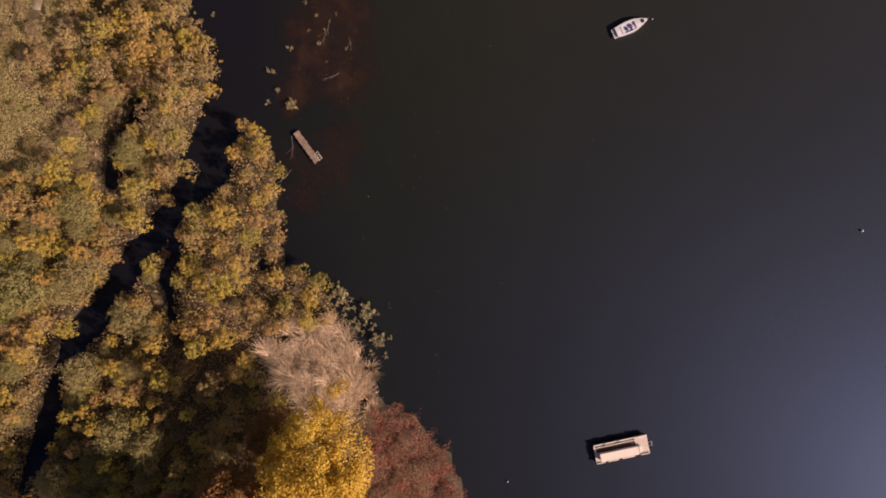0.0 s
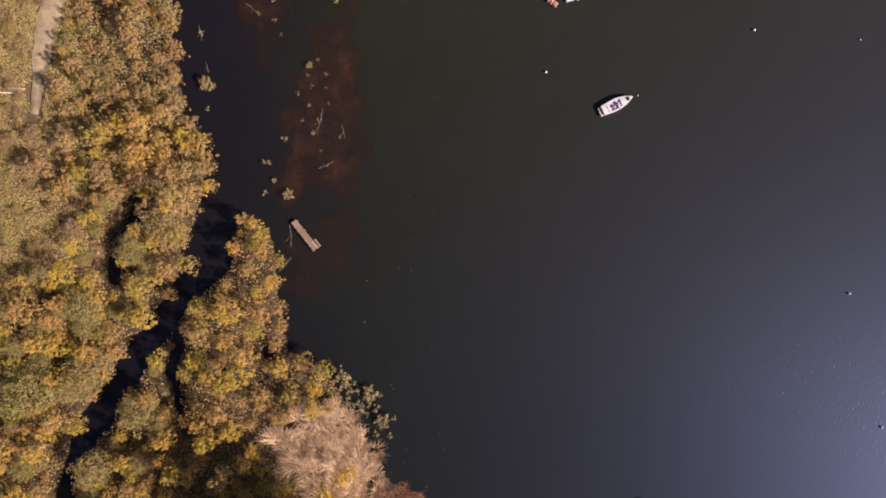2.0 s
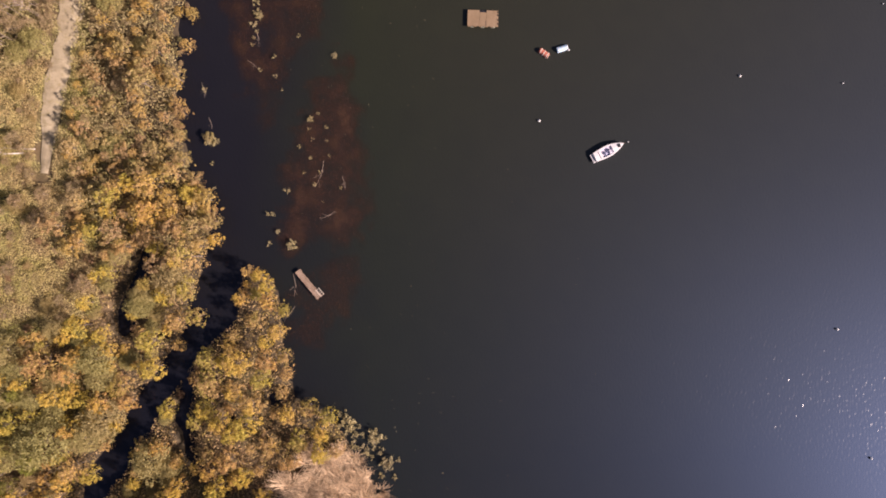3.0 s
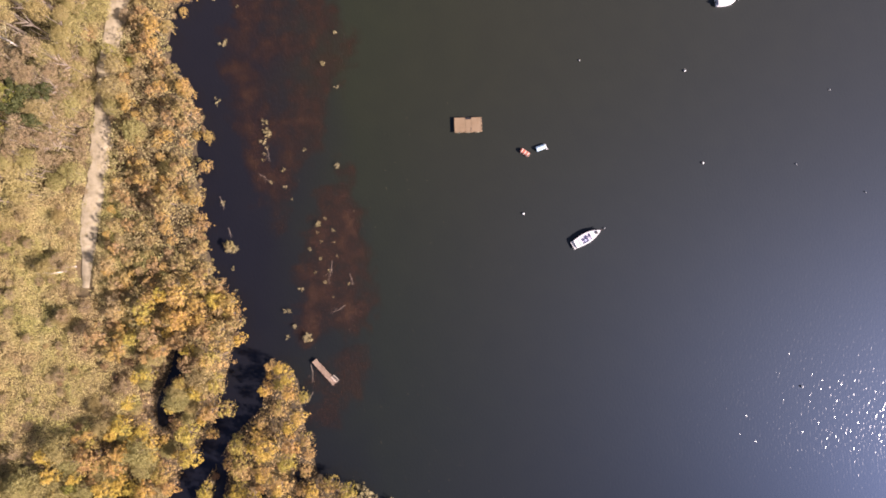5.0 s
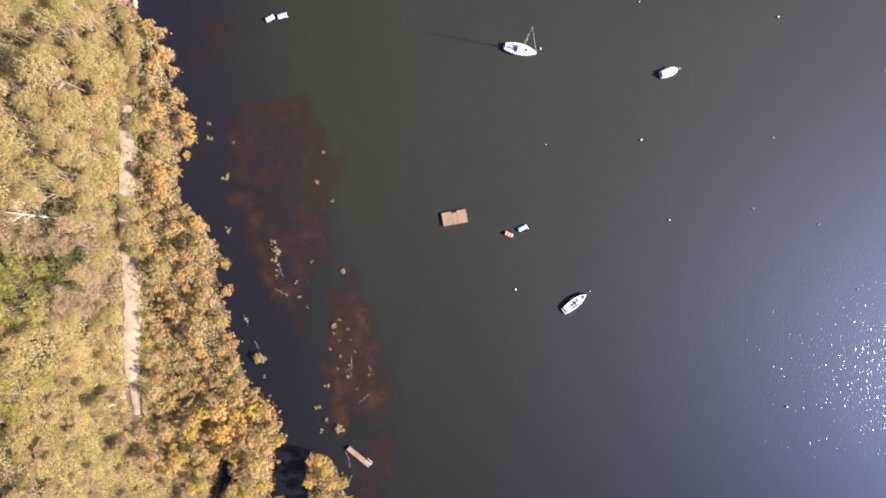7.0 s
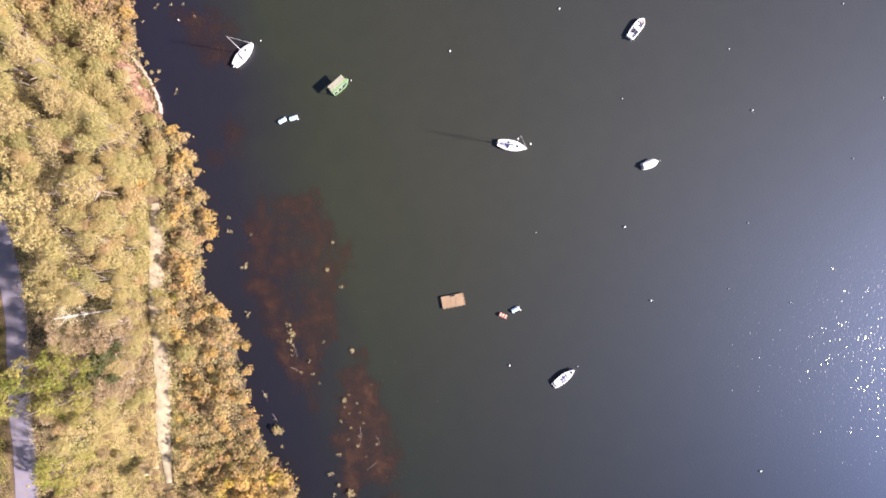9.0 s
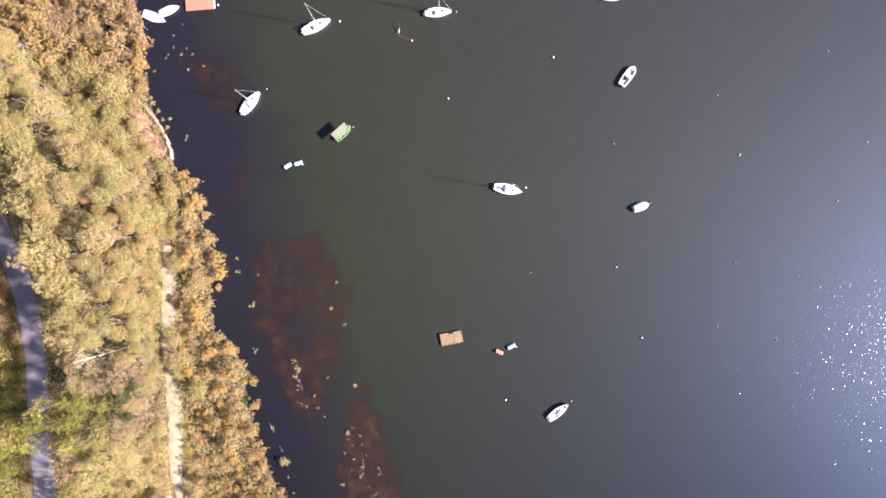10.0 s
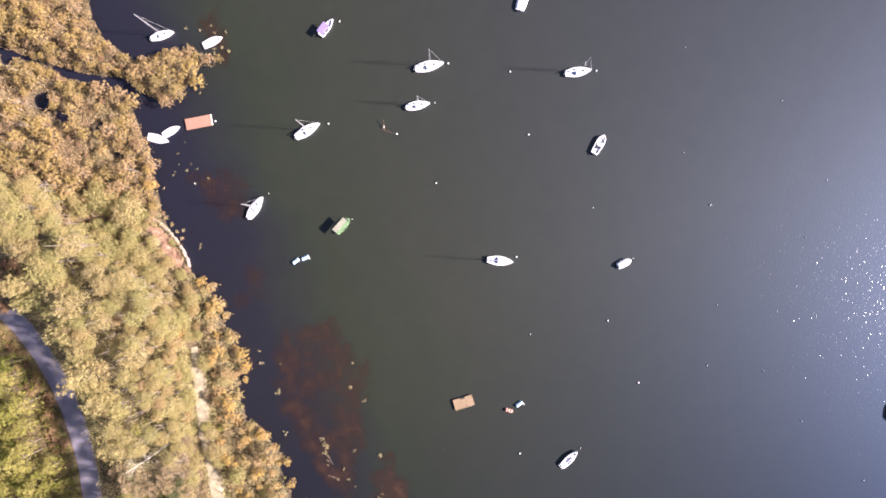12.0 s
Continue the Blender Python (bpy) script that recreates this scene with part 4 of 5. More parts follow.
def blades(name, poly, count, hmin, hmax, lean, mat, label, category, wide=0.05, gaps=0.0):
    """Swaying dry stems over a patch of ground."""
    X, Y = scatter(poly, count)
    kept = lumps(X, Y, 1.5, 8) > gaps
    X, Y = X[kept], Y[kept]
    n = len(X)
    sw = np.array([noise.noise(Vector((x * 0.5, y * 0.5, 1))) for x, y in zip(X, Y)]) * 4.0 + rng.normal(size=n) * 0.7 + 2.0
    h = rng.uniform(hmin, hmax, n) * (1 + 0.5 * np.array([noise.noise(Vector((x * 0.6, y * 0.6, 9))) for x, y in zip(X, Y)]))
    D = np.stack([np.cos(sw) * lean, np.sin(sw) * lean, np.ones(n)], 1) * h[:, None]
    S = np.stack([-np.sin(sw), np.cos(sw), np.zeros(n)], 1) * wide
    B = np.stack([X, Y, ground_height(X, Y) - 0.05], 1)
    tip = B + D + np.stack([D[:, 0], D[:, 1], -0.2 * h], 1) * 0.35
    V = np.stack([B - S, B + S, B + D * 0.6 + S * 0.8, B + D * 0.6 - S * 0.8, tip], 1).reshape(-1, 3)
    i = np.arange(n)[:, None] * 5
    F = (i + np.array([0, 1, 2, 3])).tolist() + (i + np.array([3, 2, 4])).tolist()
    tagged(new(name, mesh_of(name, V, F, mat)), label, category, kind="stuff")


def undergrowth(name, region, count, tall, mat, label, accept, leaf=(0.08, 0.19)):
    """Low brambles, saplings and dead stems that cover the ground between the trees."""
    x0, y0, x1, y1 = region
    X, Y = rng.uniform(x0, x1, count * 3), rng.uniform(y0, y1, count * 3)
    ok = (shore_depth(X, Y) > -0.4) & (edge_distance(X, Y, PATH_LINE, False) > 1.4 + 0.12 * tall) & (edge_distance(X, Y, ROAD_LINE, False) > 2.35) & (edge_distance(X, Y, DITCH, False) > 0.9)
    ok &= in_sight(X, Y) & accept(X, Y) & open_wood(X, Y) & (edge_distance(X, Y, SIDE_CREEK, False) > 1.0)
    for x, y, r in POOLS:
        ok &= np.hypot(X - x, Y - y) > r - 0.2
    X, Y = X[ok][:count], Y[ok][:count]
    lump = lumps(X, Y, 2.2, 3)
    Z = np.maximum(ground_height(X, Y), 0) + tall * (0.15 + lump * rng.uniform(0.3, 1.0, len(X)))
    me = leaf_mesh(name, np.c_[X, Y, Z], rng.uniform(*leaf, len(X)), mat, 0.6, 0.6)
    tagged(new(name, me), label, "undergrowth", kind="stuff")


undergrowth("bank_undergrowth", (-64, -46, -8, 30), 60000, 0.9, F_UNDER, "olive and tan brambles under the shore alders", lambda x, y: (y < 30) & ~scrub(x, y))
undergrowth("scrub_undergrowth", (-74, -4, -44, 54), 170000, 1.3, F_SCRUB, "pale tangled scrub and dead grass south of the footpath", scrub, (0.035, 0.10))
undergrowth("wood_undergrowth", (-104, 22, -31, 120), 95000, 2.2, F_UNDER_PALE, "pale dead stems and brambles on the wood's floor", lambda x, y: (y > 22) & ~scrub(x, y) & (x > lane_x(y) - 2))
undergrowth("lane_undergrowth", (-106, 36, -68, 118), 26000, 2.0, F_UNDER_GREEN, "yellow-green brambles and saplings beyond the lane", lambda x, y: x < lane_x(y) - 2)
undergrowth("thicket_undergrowth", (-75, 112, -12, 182), 50000, 1.3, F_UNDER_NORTH, "tan and gold scrub under the northern sallows", lambda x, y: y > 120 - 0.35 * (x + 40))
MEADOW = [(-41.5, 95), (-44, 86), (-48.6, 72), (-52, 58), (-55, 45), (-58, 32), (-60, 20), (-70, 20), (-66, 34), (-63, 48), (-58, 66), (-53, 80), (-48, 94)]
blades("meadow_grass", MEADOW, 14000, 0.25, 0.6, 0.9, F_GRASS, "pale dry grass beside the footpath", "grass", 0.07)
LEFT = [(x - 1.1, y + 0.2) for x, y in PATH_LINE] + [(x - 2.6, y + 0.6) for x, y in reversed(PATH_LINE)]
RIGHT = [(x + 1.1, y - 0.2) for x, y in PATH_LINE] + [(x + 2.3, y - 0.6) for x, y in reversed(PATH_LINE)]
for side in (LEFT, RIGHT):
    blades("verge_grass", side, 5500, 0.2, 0.45, 1.1, F_GRASS, "pale tufted grass spilling over the footpath's edge", "grass", 0.06)
blades("reed_bed", REED, 20000, 0.8, 2.6, 0.7, F_REED, "wind-swept bed of dry pinkish-beige reeds at the shore", "reeds", 0.04, 0.3)
X, Y = scatter(HEATH, 60000)
lump = lumps(X, Y, 2.1, 5) ** 1.5
P = np.c_[X, Y, np.maximum(ground_height(X, Y), 0) + 0.1 + 2.6 * lump * rng.uniform(0.35, 1, len(X))]
heath = leaf_mesh("heath_patch", P, rng.uniform(0.04, 0.11, len(X)), F_HEATH, 0.5, 0.5)
tagged(new("heath_patch", heath), "russet red heath and dead bracken on the bank", "heath", kind="stuff")
blades("bracken_patch", BRACKEN, 2600, 0.4, 0.9, 0.8, F_BRACKEN, "reddish dead bracken behind the bank wall", "bracken", 0.08)


# ---- water plants ----
WEED_BEDS = [[(-11.1, 48.7), (-8.4, 42), (-9.0, 25), (-10.4, 20), (-14, 19), (-19, 20), (-21.6, 24), (-19.6, 32), (-15.2, 44)],
             [(-22, 84), (-11, 82), (-7.9, 69), (-11.4, 59), (-14, 53), (-19, 48), (-23, 40), (-26, 48), (-28, 60), (-29, 70)],
             [(-25.4, 101), (-22.3, 100), (-23, 93.5), (-27.3, 94)],
             [(-29, 126), (-20, 122), (-16.6, 118), (-19.3, 111), (-24, 112), (-28, 118)],
             [(-12, 146), (-8, 152), (-9, 158), (-14, 158)],
             [(-10.4, 19), (-10.8, 13), (-14, 8.5), (-20, 6), (-20.5, 12), (-15, 17.5)]]


def weed_material():
    """Wet brown weed, thinning out to clear water between its clumps."""
    m, n, l, p = material("weed_mat")
    cover = n.new("ShaderNodeAttribute")
    cover.attribute_name = "cover"
    patch, fine = noise_tex(n, l, 0.34, 7, 0.75), noise_tex(n, l, 3.0, 4, 0.7)
    col = ramp(n, [(0.3, (0.0205, 0.0130, 0.0122)), (0.5, (0.0320, 0.0168, 0.0135)), (0.7, (0.0480, 0.0250, 0.0142))])
    l.new(patch.outputs[0], col.inputs[0])
    grain = ramp(n, [(0.3, (0.75, 0.75, 0.75)), (0.7, (1.2, 1.2, 1.2))])
    l.new(fine.outputs[0], grain.inputs[0])
    l.new(mixed(n, l, 1.0, col.outputs[0], grain.outputs[0], "MULTIPLY"), p.inputs["Base Color"])
    p.inputs["Roughness"].default_value = 0.6
    p.inputs["Specular IOR Level"].default_value = 0.15
    thin = n.new("ShaderNodeMapRange")
    thin.inputs[1].default_value, thin.inputs[2].default_value, thin.inputs[3].default_value, thin.inputs[4].default_value = 0.36, 0.62, 0.36, 0.95
    l.new(patch.outputs[0], thin.inputs[0])
    a = n.new("ShaderNodeMath")
    a.operation = "MULTIPLY"
    l.new(cover.outputs["Fac"], a.inputs[0])
    l.new(thin.outputs[0], a.inputs[1])
    l.new(a.outputs[0], p.inputs["Alpha"])
    return m


M_WEED = weed_material()


def weed_bed(poly, dense=1.0, hollow=0.0):
    """A thin floating mat with a soft ragged rim, and loose flecks on it."""
    P = np.array(poly)
    xs, ys = np.arange(P[:, 0].min() - 3, P[:, 0].max() + 3, 0.5), np.arange(P[:, 1].min() - 3, P[:, 1].max() + 3, 0.5)
    X, Y = [a.ravel() for a in np.meshgrid(xs, ys)]
    e = edge_distance(X, Y, poly, True)
    d = np.where(inside(X, Y, poly), e, -e)
    nz = np.array([noise.noise(Vector((x * 0.22, y * 0.22, 3))) + 0.6 * noise.noise(Vector((x * 0.7, y * 0.7, 8))) for x, y in zip(X, Y)])
    cover = np.clip(0.32 + d / 3.0 + nz * 1.1, 0, 1) * dense * (1 - hollow * np.clip((d - 1.5) / 3.5, 0, 1) * np.clip(0.6 - 1.6 * nz, 0, 1))
    nx, ny = len(xs), len(ys)
    i = (np.arange(ny - 1)[:, None] * nx + np.arange(nx - 1)[None, :]).ravel()
    F = np.c_[i, i + 1, i + nx + 1, i + nx]
    F = F[(cover[F] > 0).any(axis=1)]
    me = mesh_of("weed_bed", np.c_[X, Y, np.full(len(X), 0.012)], F.tolist(), M_WEED, True)
    me.attributes.new("cover", "FLOAT", "POINT").data.foreach_set("value", cover.astype(np.float32))
    bed = tagged(new("weed_bed", me), "drifting mat of wet red-brown water weed at the surface", "water weed", kind="stuff")
    k = rng.choice(len(X), size=int(len(X) * 0.8 * dense), p=cover / cover.sum())
    pts = np.c_[X[k] + rng.uniform(-0.3, 0.3, len(k)), Y[k] + rng.uniform(-0.3, 0.3, len(k)), np.full(len(k), 0.024)]
    part("weed_flecks", leaf_mesh("weed_flecks", pts, rng.uniform(0.05, 0.17, len(pts)), F_WEED, 0.35, 40), F_WEED, bed)


for poly, dense, hollow in zip(WEED_BEDS, (0.88, 0.72, 0.5, 0.5, 0.5, 0.5), (0.3, 0.75, 0.3, 0.5, 0.3, 0.4)):
    weed_bed(poly, dense, hollow)

def make_sprig(stems, leaves):
    """A scruffy drowned shrub: low stems fanning out of the water, leafy towards their tips."""
    t = thing("water_shrub", pose(0, 0, 0), "small half-drowned shrub with pale leafy stems standing in shallow water", "shrub", "drowned shrubs")
    bm, pts = bmesh.new(), []
    for k in range(stems):
        a, n = rng.uniform(0, 6.283), rng.uniform(0.35, 1.0)
        e = np.array([math.cos(a) * 0.85 * n, math.sin(a) * 0.85 * n, rng.uniform(0.15, 0.55)])
        f = np.array([math.cos(a), math.sin(a), 0]) * rng.uniform(0, 0.2)
        add_rod(bm, (*f[:2], -0.2), e, 0.016, 0.007, 3)
        for u in rng.uniform(0.35, 1.1, leaves * 2):
            pts.append(f + (e - f) * u + rng.normal(size=3) * 0.07)
    part("stem", bm, M_TWIG, t)
    pts = np.array(pts)
    tagged(part("foliage", leaf_mesh("foliage", pts, rng.uniform(0.045, 0.10, len(pts)), F_TUFT, 0.5, 0.6), F_TUFT, t), kind="stuff")
    return t


TUFT = [make_sprig(s, k) for s, k in ((7, 12), (9, 10), (12, 12), (6, 9), (16, 12), (10, 7))]
TUFTS = [(-30.4, 61.6, 0.9), (-29.5, 78.7, 0.8), (-28.5, 71.2, 0.9), (-23, 57.2, 0.9), (-23.2, 56, 0.8), (-22.6, 55.2, 0.7), (-23.5, 54.2, 0.9), (-23, 53, 0.6), (-23.6, 52, 0.5), (-22.6, 25.5, 1.0),
         (-20, 28.7, 0.8), (-22.9, 21.1, 0.7), (-19.6, 20.8, 0.9), (-21.6, 22.9, 0.4), (-11.8, 48.7, 0.5), (-14.7, 40.2, 0.5), (-15.8, 36.4, 0.5),
         (-14.9, 31.5, 0.5), (-22.9, 47.1, 0.5), (-31.1, 44.6, 0.8), (-30.9, 33.6, 0.6), (-30.6, 29.9, 0.5), (-31.7, 26.1, 0.5), (-17.8, 35.4, 0.5)]
TUFTS_FAR = [(-11.4, -7.5, 1.5), (-9.8, -10.7, 1.4), (-9, -8.3, 1.2), (-7.4, -12.3, 1.2), (-10.6, -9.9, 1.2), (-12.8, -6.2, 1.5), (-8.6, -14.3, 0.9), (-13.4, -4.6, 1.2), (-8.2, -10.4, 1.0), (-6.6, -14.6, 0.8), (-11.8, -9.4, 1.2), (-7.6, -8.8, 0.6), (-5.8, -12, 0.6),
             (-32.7, 108.6, 0.7), (-16.7, 156.6, 0.9), (-13.9, 155, 0.7), (-30, 128.3, 0.6), (-29, 81.5, 0.6), (-27.9, 71.4, 0.5), (-11, 153.2, 0.8),
             (-12.6, 149.6, 1.1), (-10.6, 149.4, 0.7), (-34.2, 131, 0.8), (-31.5, 127, 0.5), (-28.2, 123, 0.35)]
TUFTS_NORTH = [(-29.4, 130.8, 0.6), (-28.9, 126.5, 0.7), (-26.5, 125.8, 0.6), (-24.8, 122.8, 0.6), (-28.1, 122.8, 0.5), (-32.2, 126.5, 0.6), (-35.3, 124.5, 0.7),
               (-34.8, 113.9, 0.6), (-32.3, 109.3, 0.7), (-14, 154.9, 0.6), (-11.3, 155, 0.7), (-8.6, 152.3, 0.8), (-10.8, 149.5, 0.9), (-12.8, 148.7, 1.1),
               (-15.7, 149.4, 1.0), (-18.1, 151.4, 0.7), (-17.2, 143.1, 0.6), (-19.4, 141.8, 0.8), (-27.4, 127.4, 0.5), (-26.9, 132.6, 0.5), (-9.6, 148, 0.6)]
plant(HAW, 1.2, -30.9, 37.4, 1.25, -0.1)
plant(TUFT, 0.8, -30.4, 36.8, 1.1, -0.05)
for x, y, r in TUFTS + TUFTS_FAR + TUFTS_NORTH:
    plant(TUFT, 0.8, x, y, r * (0.62 if y > 104 else 0.9), -0.05, rng.uniform(0.75, 1.0))
for x, y in ((-16.5, 38), (-14, 36), (-13.2, 33.8), (-16.4, 33.6), (-15.6, 39.4), (-13.4, 38), (-12.4, 29), (-16, 29.6), (-14.4, 27), (-17.6, 31.5), (-21, 46), (-24, 51),
             (-20.4, 49), (-17, 52), (-10.5, 62), (-12.4, 66), (-9.6, 71), (-25.4, 77), (-20, 44)):
    plant(TUFT, 0.8, x + rng.uniform(-0.4, 0.4), y, rng.uniform(0.25, 0.6), -0.05, rng.uniform(0.7, 1.0))

P = np.c_[np.concatenate([rng.normal(-6, 6, 120), rng.uniform(-5, 25, 30)]), rng.uniform(-34, 60, 150), np.full(150, 0.012)]
P = P[shore_depth(P[:, 0], P[:, 1]) < -1]
litter = leaf_mesh("fallen_leaves", P, rng.uniform(0.03, 0.07, len(P)), F_LITTER, 0.6, 30)
tagged(new("fallen_leaves", litter), "pale fallen leaves drifting on the lake", "leaves", kind="stuff")


# ---- boats ----
def loft(rows, mat, name, closed=False):
    """A mesh skinned over rows of equally many points."""
    k = len(rows[0])
    V = [p for row in rows for p in row]
    F = [(i * k + j, i * k + j + 1, (i + 1) * k + j + 1, (i + 1) * k + j) for i in range(len(rows) - 1) for j in range(k - 1)]
    if closed:
        F += [tuple(range(k)), tuple(reversed(range((len(rows) - 1) * k, len(rows) * k)))]
    return mesh_of(name, V, F, mat, False)


def hull_shape(length, beam, free, bluff, stern=0.8):
    """Half-breadth and sheer of a hull along s = 0 (stern) to 1 (bow)."""
    def breadth(s):
        fore = max(0.0, 1 - max(0.0, (s - 0.42) / 0.58) ** bluff)
        return beam / 2 * fore * (stern + (1 - stern) * math.sin(min(1, s / 0.42) * math.pi / 2))
    def sheer(s):
        return free * (0.92 + 0.28 * s * s)
    return breadth, sheer


def add_hull(t, length, beam, free, bluff=2.0, mat=M_GEL, well=None, well_depth=0.4, well_mat=M_SOLE, side=0.2, stripe=None, stern=0.8):
    """Hull, deck and cockpit well, as parts of the boat t. well: the cockpit's stretch in s."""
    breadth, sheer = hull_shape(length, beam, free, bluff, stern)
    S = [i / 22 for i in range(23)]
    X = lambda s: (s - 0.5) * length
    rows = []
    for s in S:
        b, h = max(breadth(s), 0.012), sheer(s)
        half = [(b, h), (b * 0.97, h * 0.45), (b * 0.80, -0.02), (b * 0.42, -0.22), (0, -0.30)]
        rows.append([(X(s), y, z) for y, z in half] + [(X(s), -y, z) for y, z in reversed(half[:-1])])
    me = loft(rows, mat, "hull", True)
    part("hull", me, mat, t)
    if stripe:
        rr = []
        for s in S:
            b, h = max(breadth(s), 0.012), sheer(s)
            rr.append([(X(s), b + 0.012, h - 0.02), (X(s), b * 0.99 + 0.02, h - 0.16)])
        rl = [[(x, -y, z) for x, y, z in row] for row in rr]
        part("rubbing_strake", loft(rr, stripe, "rubbing_strake"), stripe, t)
        part("rubbing_strake", loft(rl, stripe, "rubbing_strake"), stripe, t)
    a, e = well or (2, 3)
    SS = sorted(set(S + [a, a + 1e-4, e, e + 1e-4])) if well else S
    deck, sole = [], []
    for s in SS:
        if s < 0 or s > 1:
            continue
        b, h = max(breadth(s), 0.012), sheer(s)
        c = max(b - side, b * 0.35)
        inwell = well and a < s <= e
        mid = 0.0 if inwell else 0.05 * min(1, b)
        row = [(b, h), (c, h + 0.02)]
        deck.append((s, inwell, X(s), b, c, h, mid))
        if inwell:
            sole.append((X(s), c, h))
    V, F = [], []
    for s, iw, x, b, c, h, mid in deck:
        V += [(x, b, h), (x, c, h + 0.02), (x, 0, h + 0.02 + mid), (x, -c, h + 0.02), (x, -b, h)]
    for i in range(len(deck) - 1):
        iw = deck[i][1] and deck[i + 1][1]
        for j in (0, 1, 2, 3):
            if iw and j in (1, 2):
                continue
            F.append((5 * i + j, 5 * i + j + 1, 5 * i + j + 6, 5 * i + j + 5))
    part("deck", mesh_of("deck", V, F, mat), mat, t)
    if sole:
        rows = [[(x, c, h + 0.02), (x, c * 0.92, h - well_depth), (x, -c * 0.92, h - well_depth), (x, -c, h + 0.02)] for x, c, h in sole]
        part("cockpit", loft(rows, well_mat, "cockpit", True), well_mat, t)
    return breadth, sheer, X


def add_cabin(t, shape, s0, s1, rise, frac, mat=M_GEL, glass=True):
    """A coachroof with sloping sides and dark windows."""
    breadth, sheer, X = shape
    rows = []
    n = 9
    for i in range(n):
        u = i / (n - 1)
        s = s0 + (s1 - s0) * u
        w, h = max(breadth(s), 0.02) * frac, sheer(s) - 0.02
        z = rise * (1 - max(0, (u - 0.55) / 0.45) ** 2 * 0.9)
        rows.append([(X(s), w, h), (X(s), w * 0.9, h + z * 0.85), (X(s), w * 0.5, h + z), (X(s), -w * 0.5, h + z), (X(s), -w * 0.9, h + z * 0.85), (X(s), -w, h)])
    cab = part("cabin", loft(rows, mat, "cabin", True), mat, t)
    if glass:
        for sgn in (1, -1):
            win = []
            for i in range(2, 6):
                r = rows[i]
                p, q = Vector(r[0]), Vector(r[1])
                win.append([tuple(Vector((v.x, sgn * (v.y + 0.012), v.z))) for v in (p.lerp(q, 0.35), p.lerp(q, 0.8))])
            part("window", loft(win, M_DARK, "window"), M_DARK, cab, "dark cabin window strip")
        s = s0 + (s1 - s0) * 0.62
        part("hatch", box(0.5, 0.42, 0.04, X(s), 0, sheer(s) + rise * 0.92, bevel=0.012), M_DARK, cab, "dark tinted deck hatch")
    return cab


def add_outboard(t, x, z, y=0.0):
    o = part("outboard", add_box(box(0.28, 0.26, 0.36, x, y, z, bevel=0.07), 0.12, 0.10, 0.75, x, y, z - 0.7, bevel=0.02), M_DARK, t, "dark outboard engine tilted on the transom")
    return o


def add_mast(t, shape, s, height, boom=True, lean=0.0):
    breadth, sheer, X = shape
    x, z = X(s), sheer(s) + 0.25
    top = (x - lean, 0, z + height)
    part("mast", rod((x, 0, z - 0.3), top, 0.07, 0.045, sides=8), M_ALU, t)
    part("spreader", rod((x, -0.55, z + height * 0.55), (x, 0.55, z + height * 0.55), 0.03), M_ALU, t)
    part("forestay", rod(top, (X(0.985), 0, sheer(1) + 0.03), 0.022, sides=4), M_ALU, t)
    for sgn in (1, -1):
        part("shroud", rod((x, 0, z + height * 0.9), (x - 0.1, sgn * breadth(s) * 0.96, sheer(s)), 0.012, sides=4), M_ALU, t)
    if boom:
        part("boom", rod((x, 0, z + 0.75), (X(0.1), 0, z + 0.7), 0.055, sides=6), M_ALU, t)
        part("furled_sail", rod((x - 0.1, 0, z + 0.86), (X(0.14), 0, z + 0.80), 0.13, 0.08, sides=8), M_GEL, t, "furled white sail on the boom")


def heading(stern, bow, z=0.0):
    """The pose of a boat lying from stern to bow, and its length."""
    dx, dy = bow[0] - stern[0], bow[1] - stern[1]
    return pose((bow[0] + stern[0]) / 2, (bow[1] + stern[1]) / 2, z, 0, 0, math.degrees(math.atan2(dy, dx))), math.hypot(dx, dy)


def sailing_boat(stern, bow, mast, label, tall=True, sole=M_SOLE, beam=0.36):
    m, L = heading(stern, bow)
    L *= 0.88
    t = thing("sailing_boat", m, label, "sailboat", "boats moored on the lake")
    B = L * beam
    shape = add_hull(t, L, B, 0.75, 2.1, well=(0.07, 0.37), well_depth=0.24, well_mat=sole, side=B * 0.14, stern=0.56)
    add_cabin(t, shape, 0.40, 0.82, 0.30, 0.64)
    add_mast(t, shape, 0.55, mast, tall)
    X, sheer = shape[2], shape[1]
    part("rudder", box(0.35, 0.05, 0.9, -L / 2 - 0.18, 0, -0.25, bevel=0.015), M_GEL, t)
    part("tiller", rod((-L / 2, 0, 0.78), (X(0.22), 0, 0.92), 0.03), M_WOOD, t)
    part("pulpit", add_rod(add_rod(rod((X(0.99), 0, 1.0), (X(0.99), 0, 1.4), 0.02), (X(0.99), 0, 1.4), (X(0.86), 0.45, 1.38), 0.02), (X(0.99), 0, 1.4), (X(0.86), -0.45, 1.38), 0.02), M_ALU, t)
    for sgn in (1, -1):
        part("bench", box(L * 0.26, B * 0.07, 0.12, X(0.21), sgn * B * 0.24, 0.50), M_GEL, t)
    add_outboard(t, -L / 2 - 0.1, 0.4, B * 0.22)
    return t


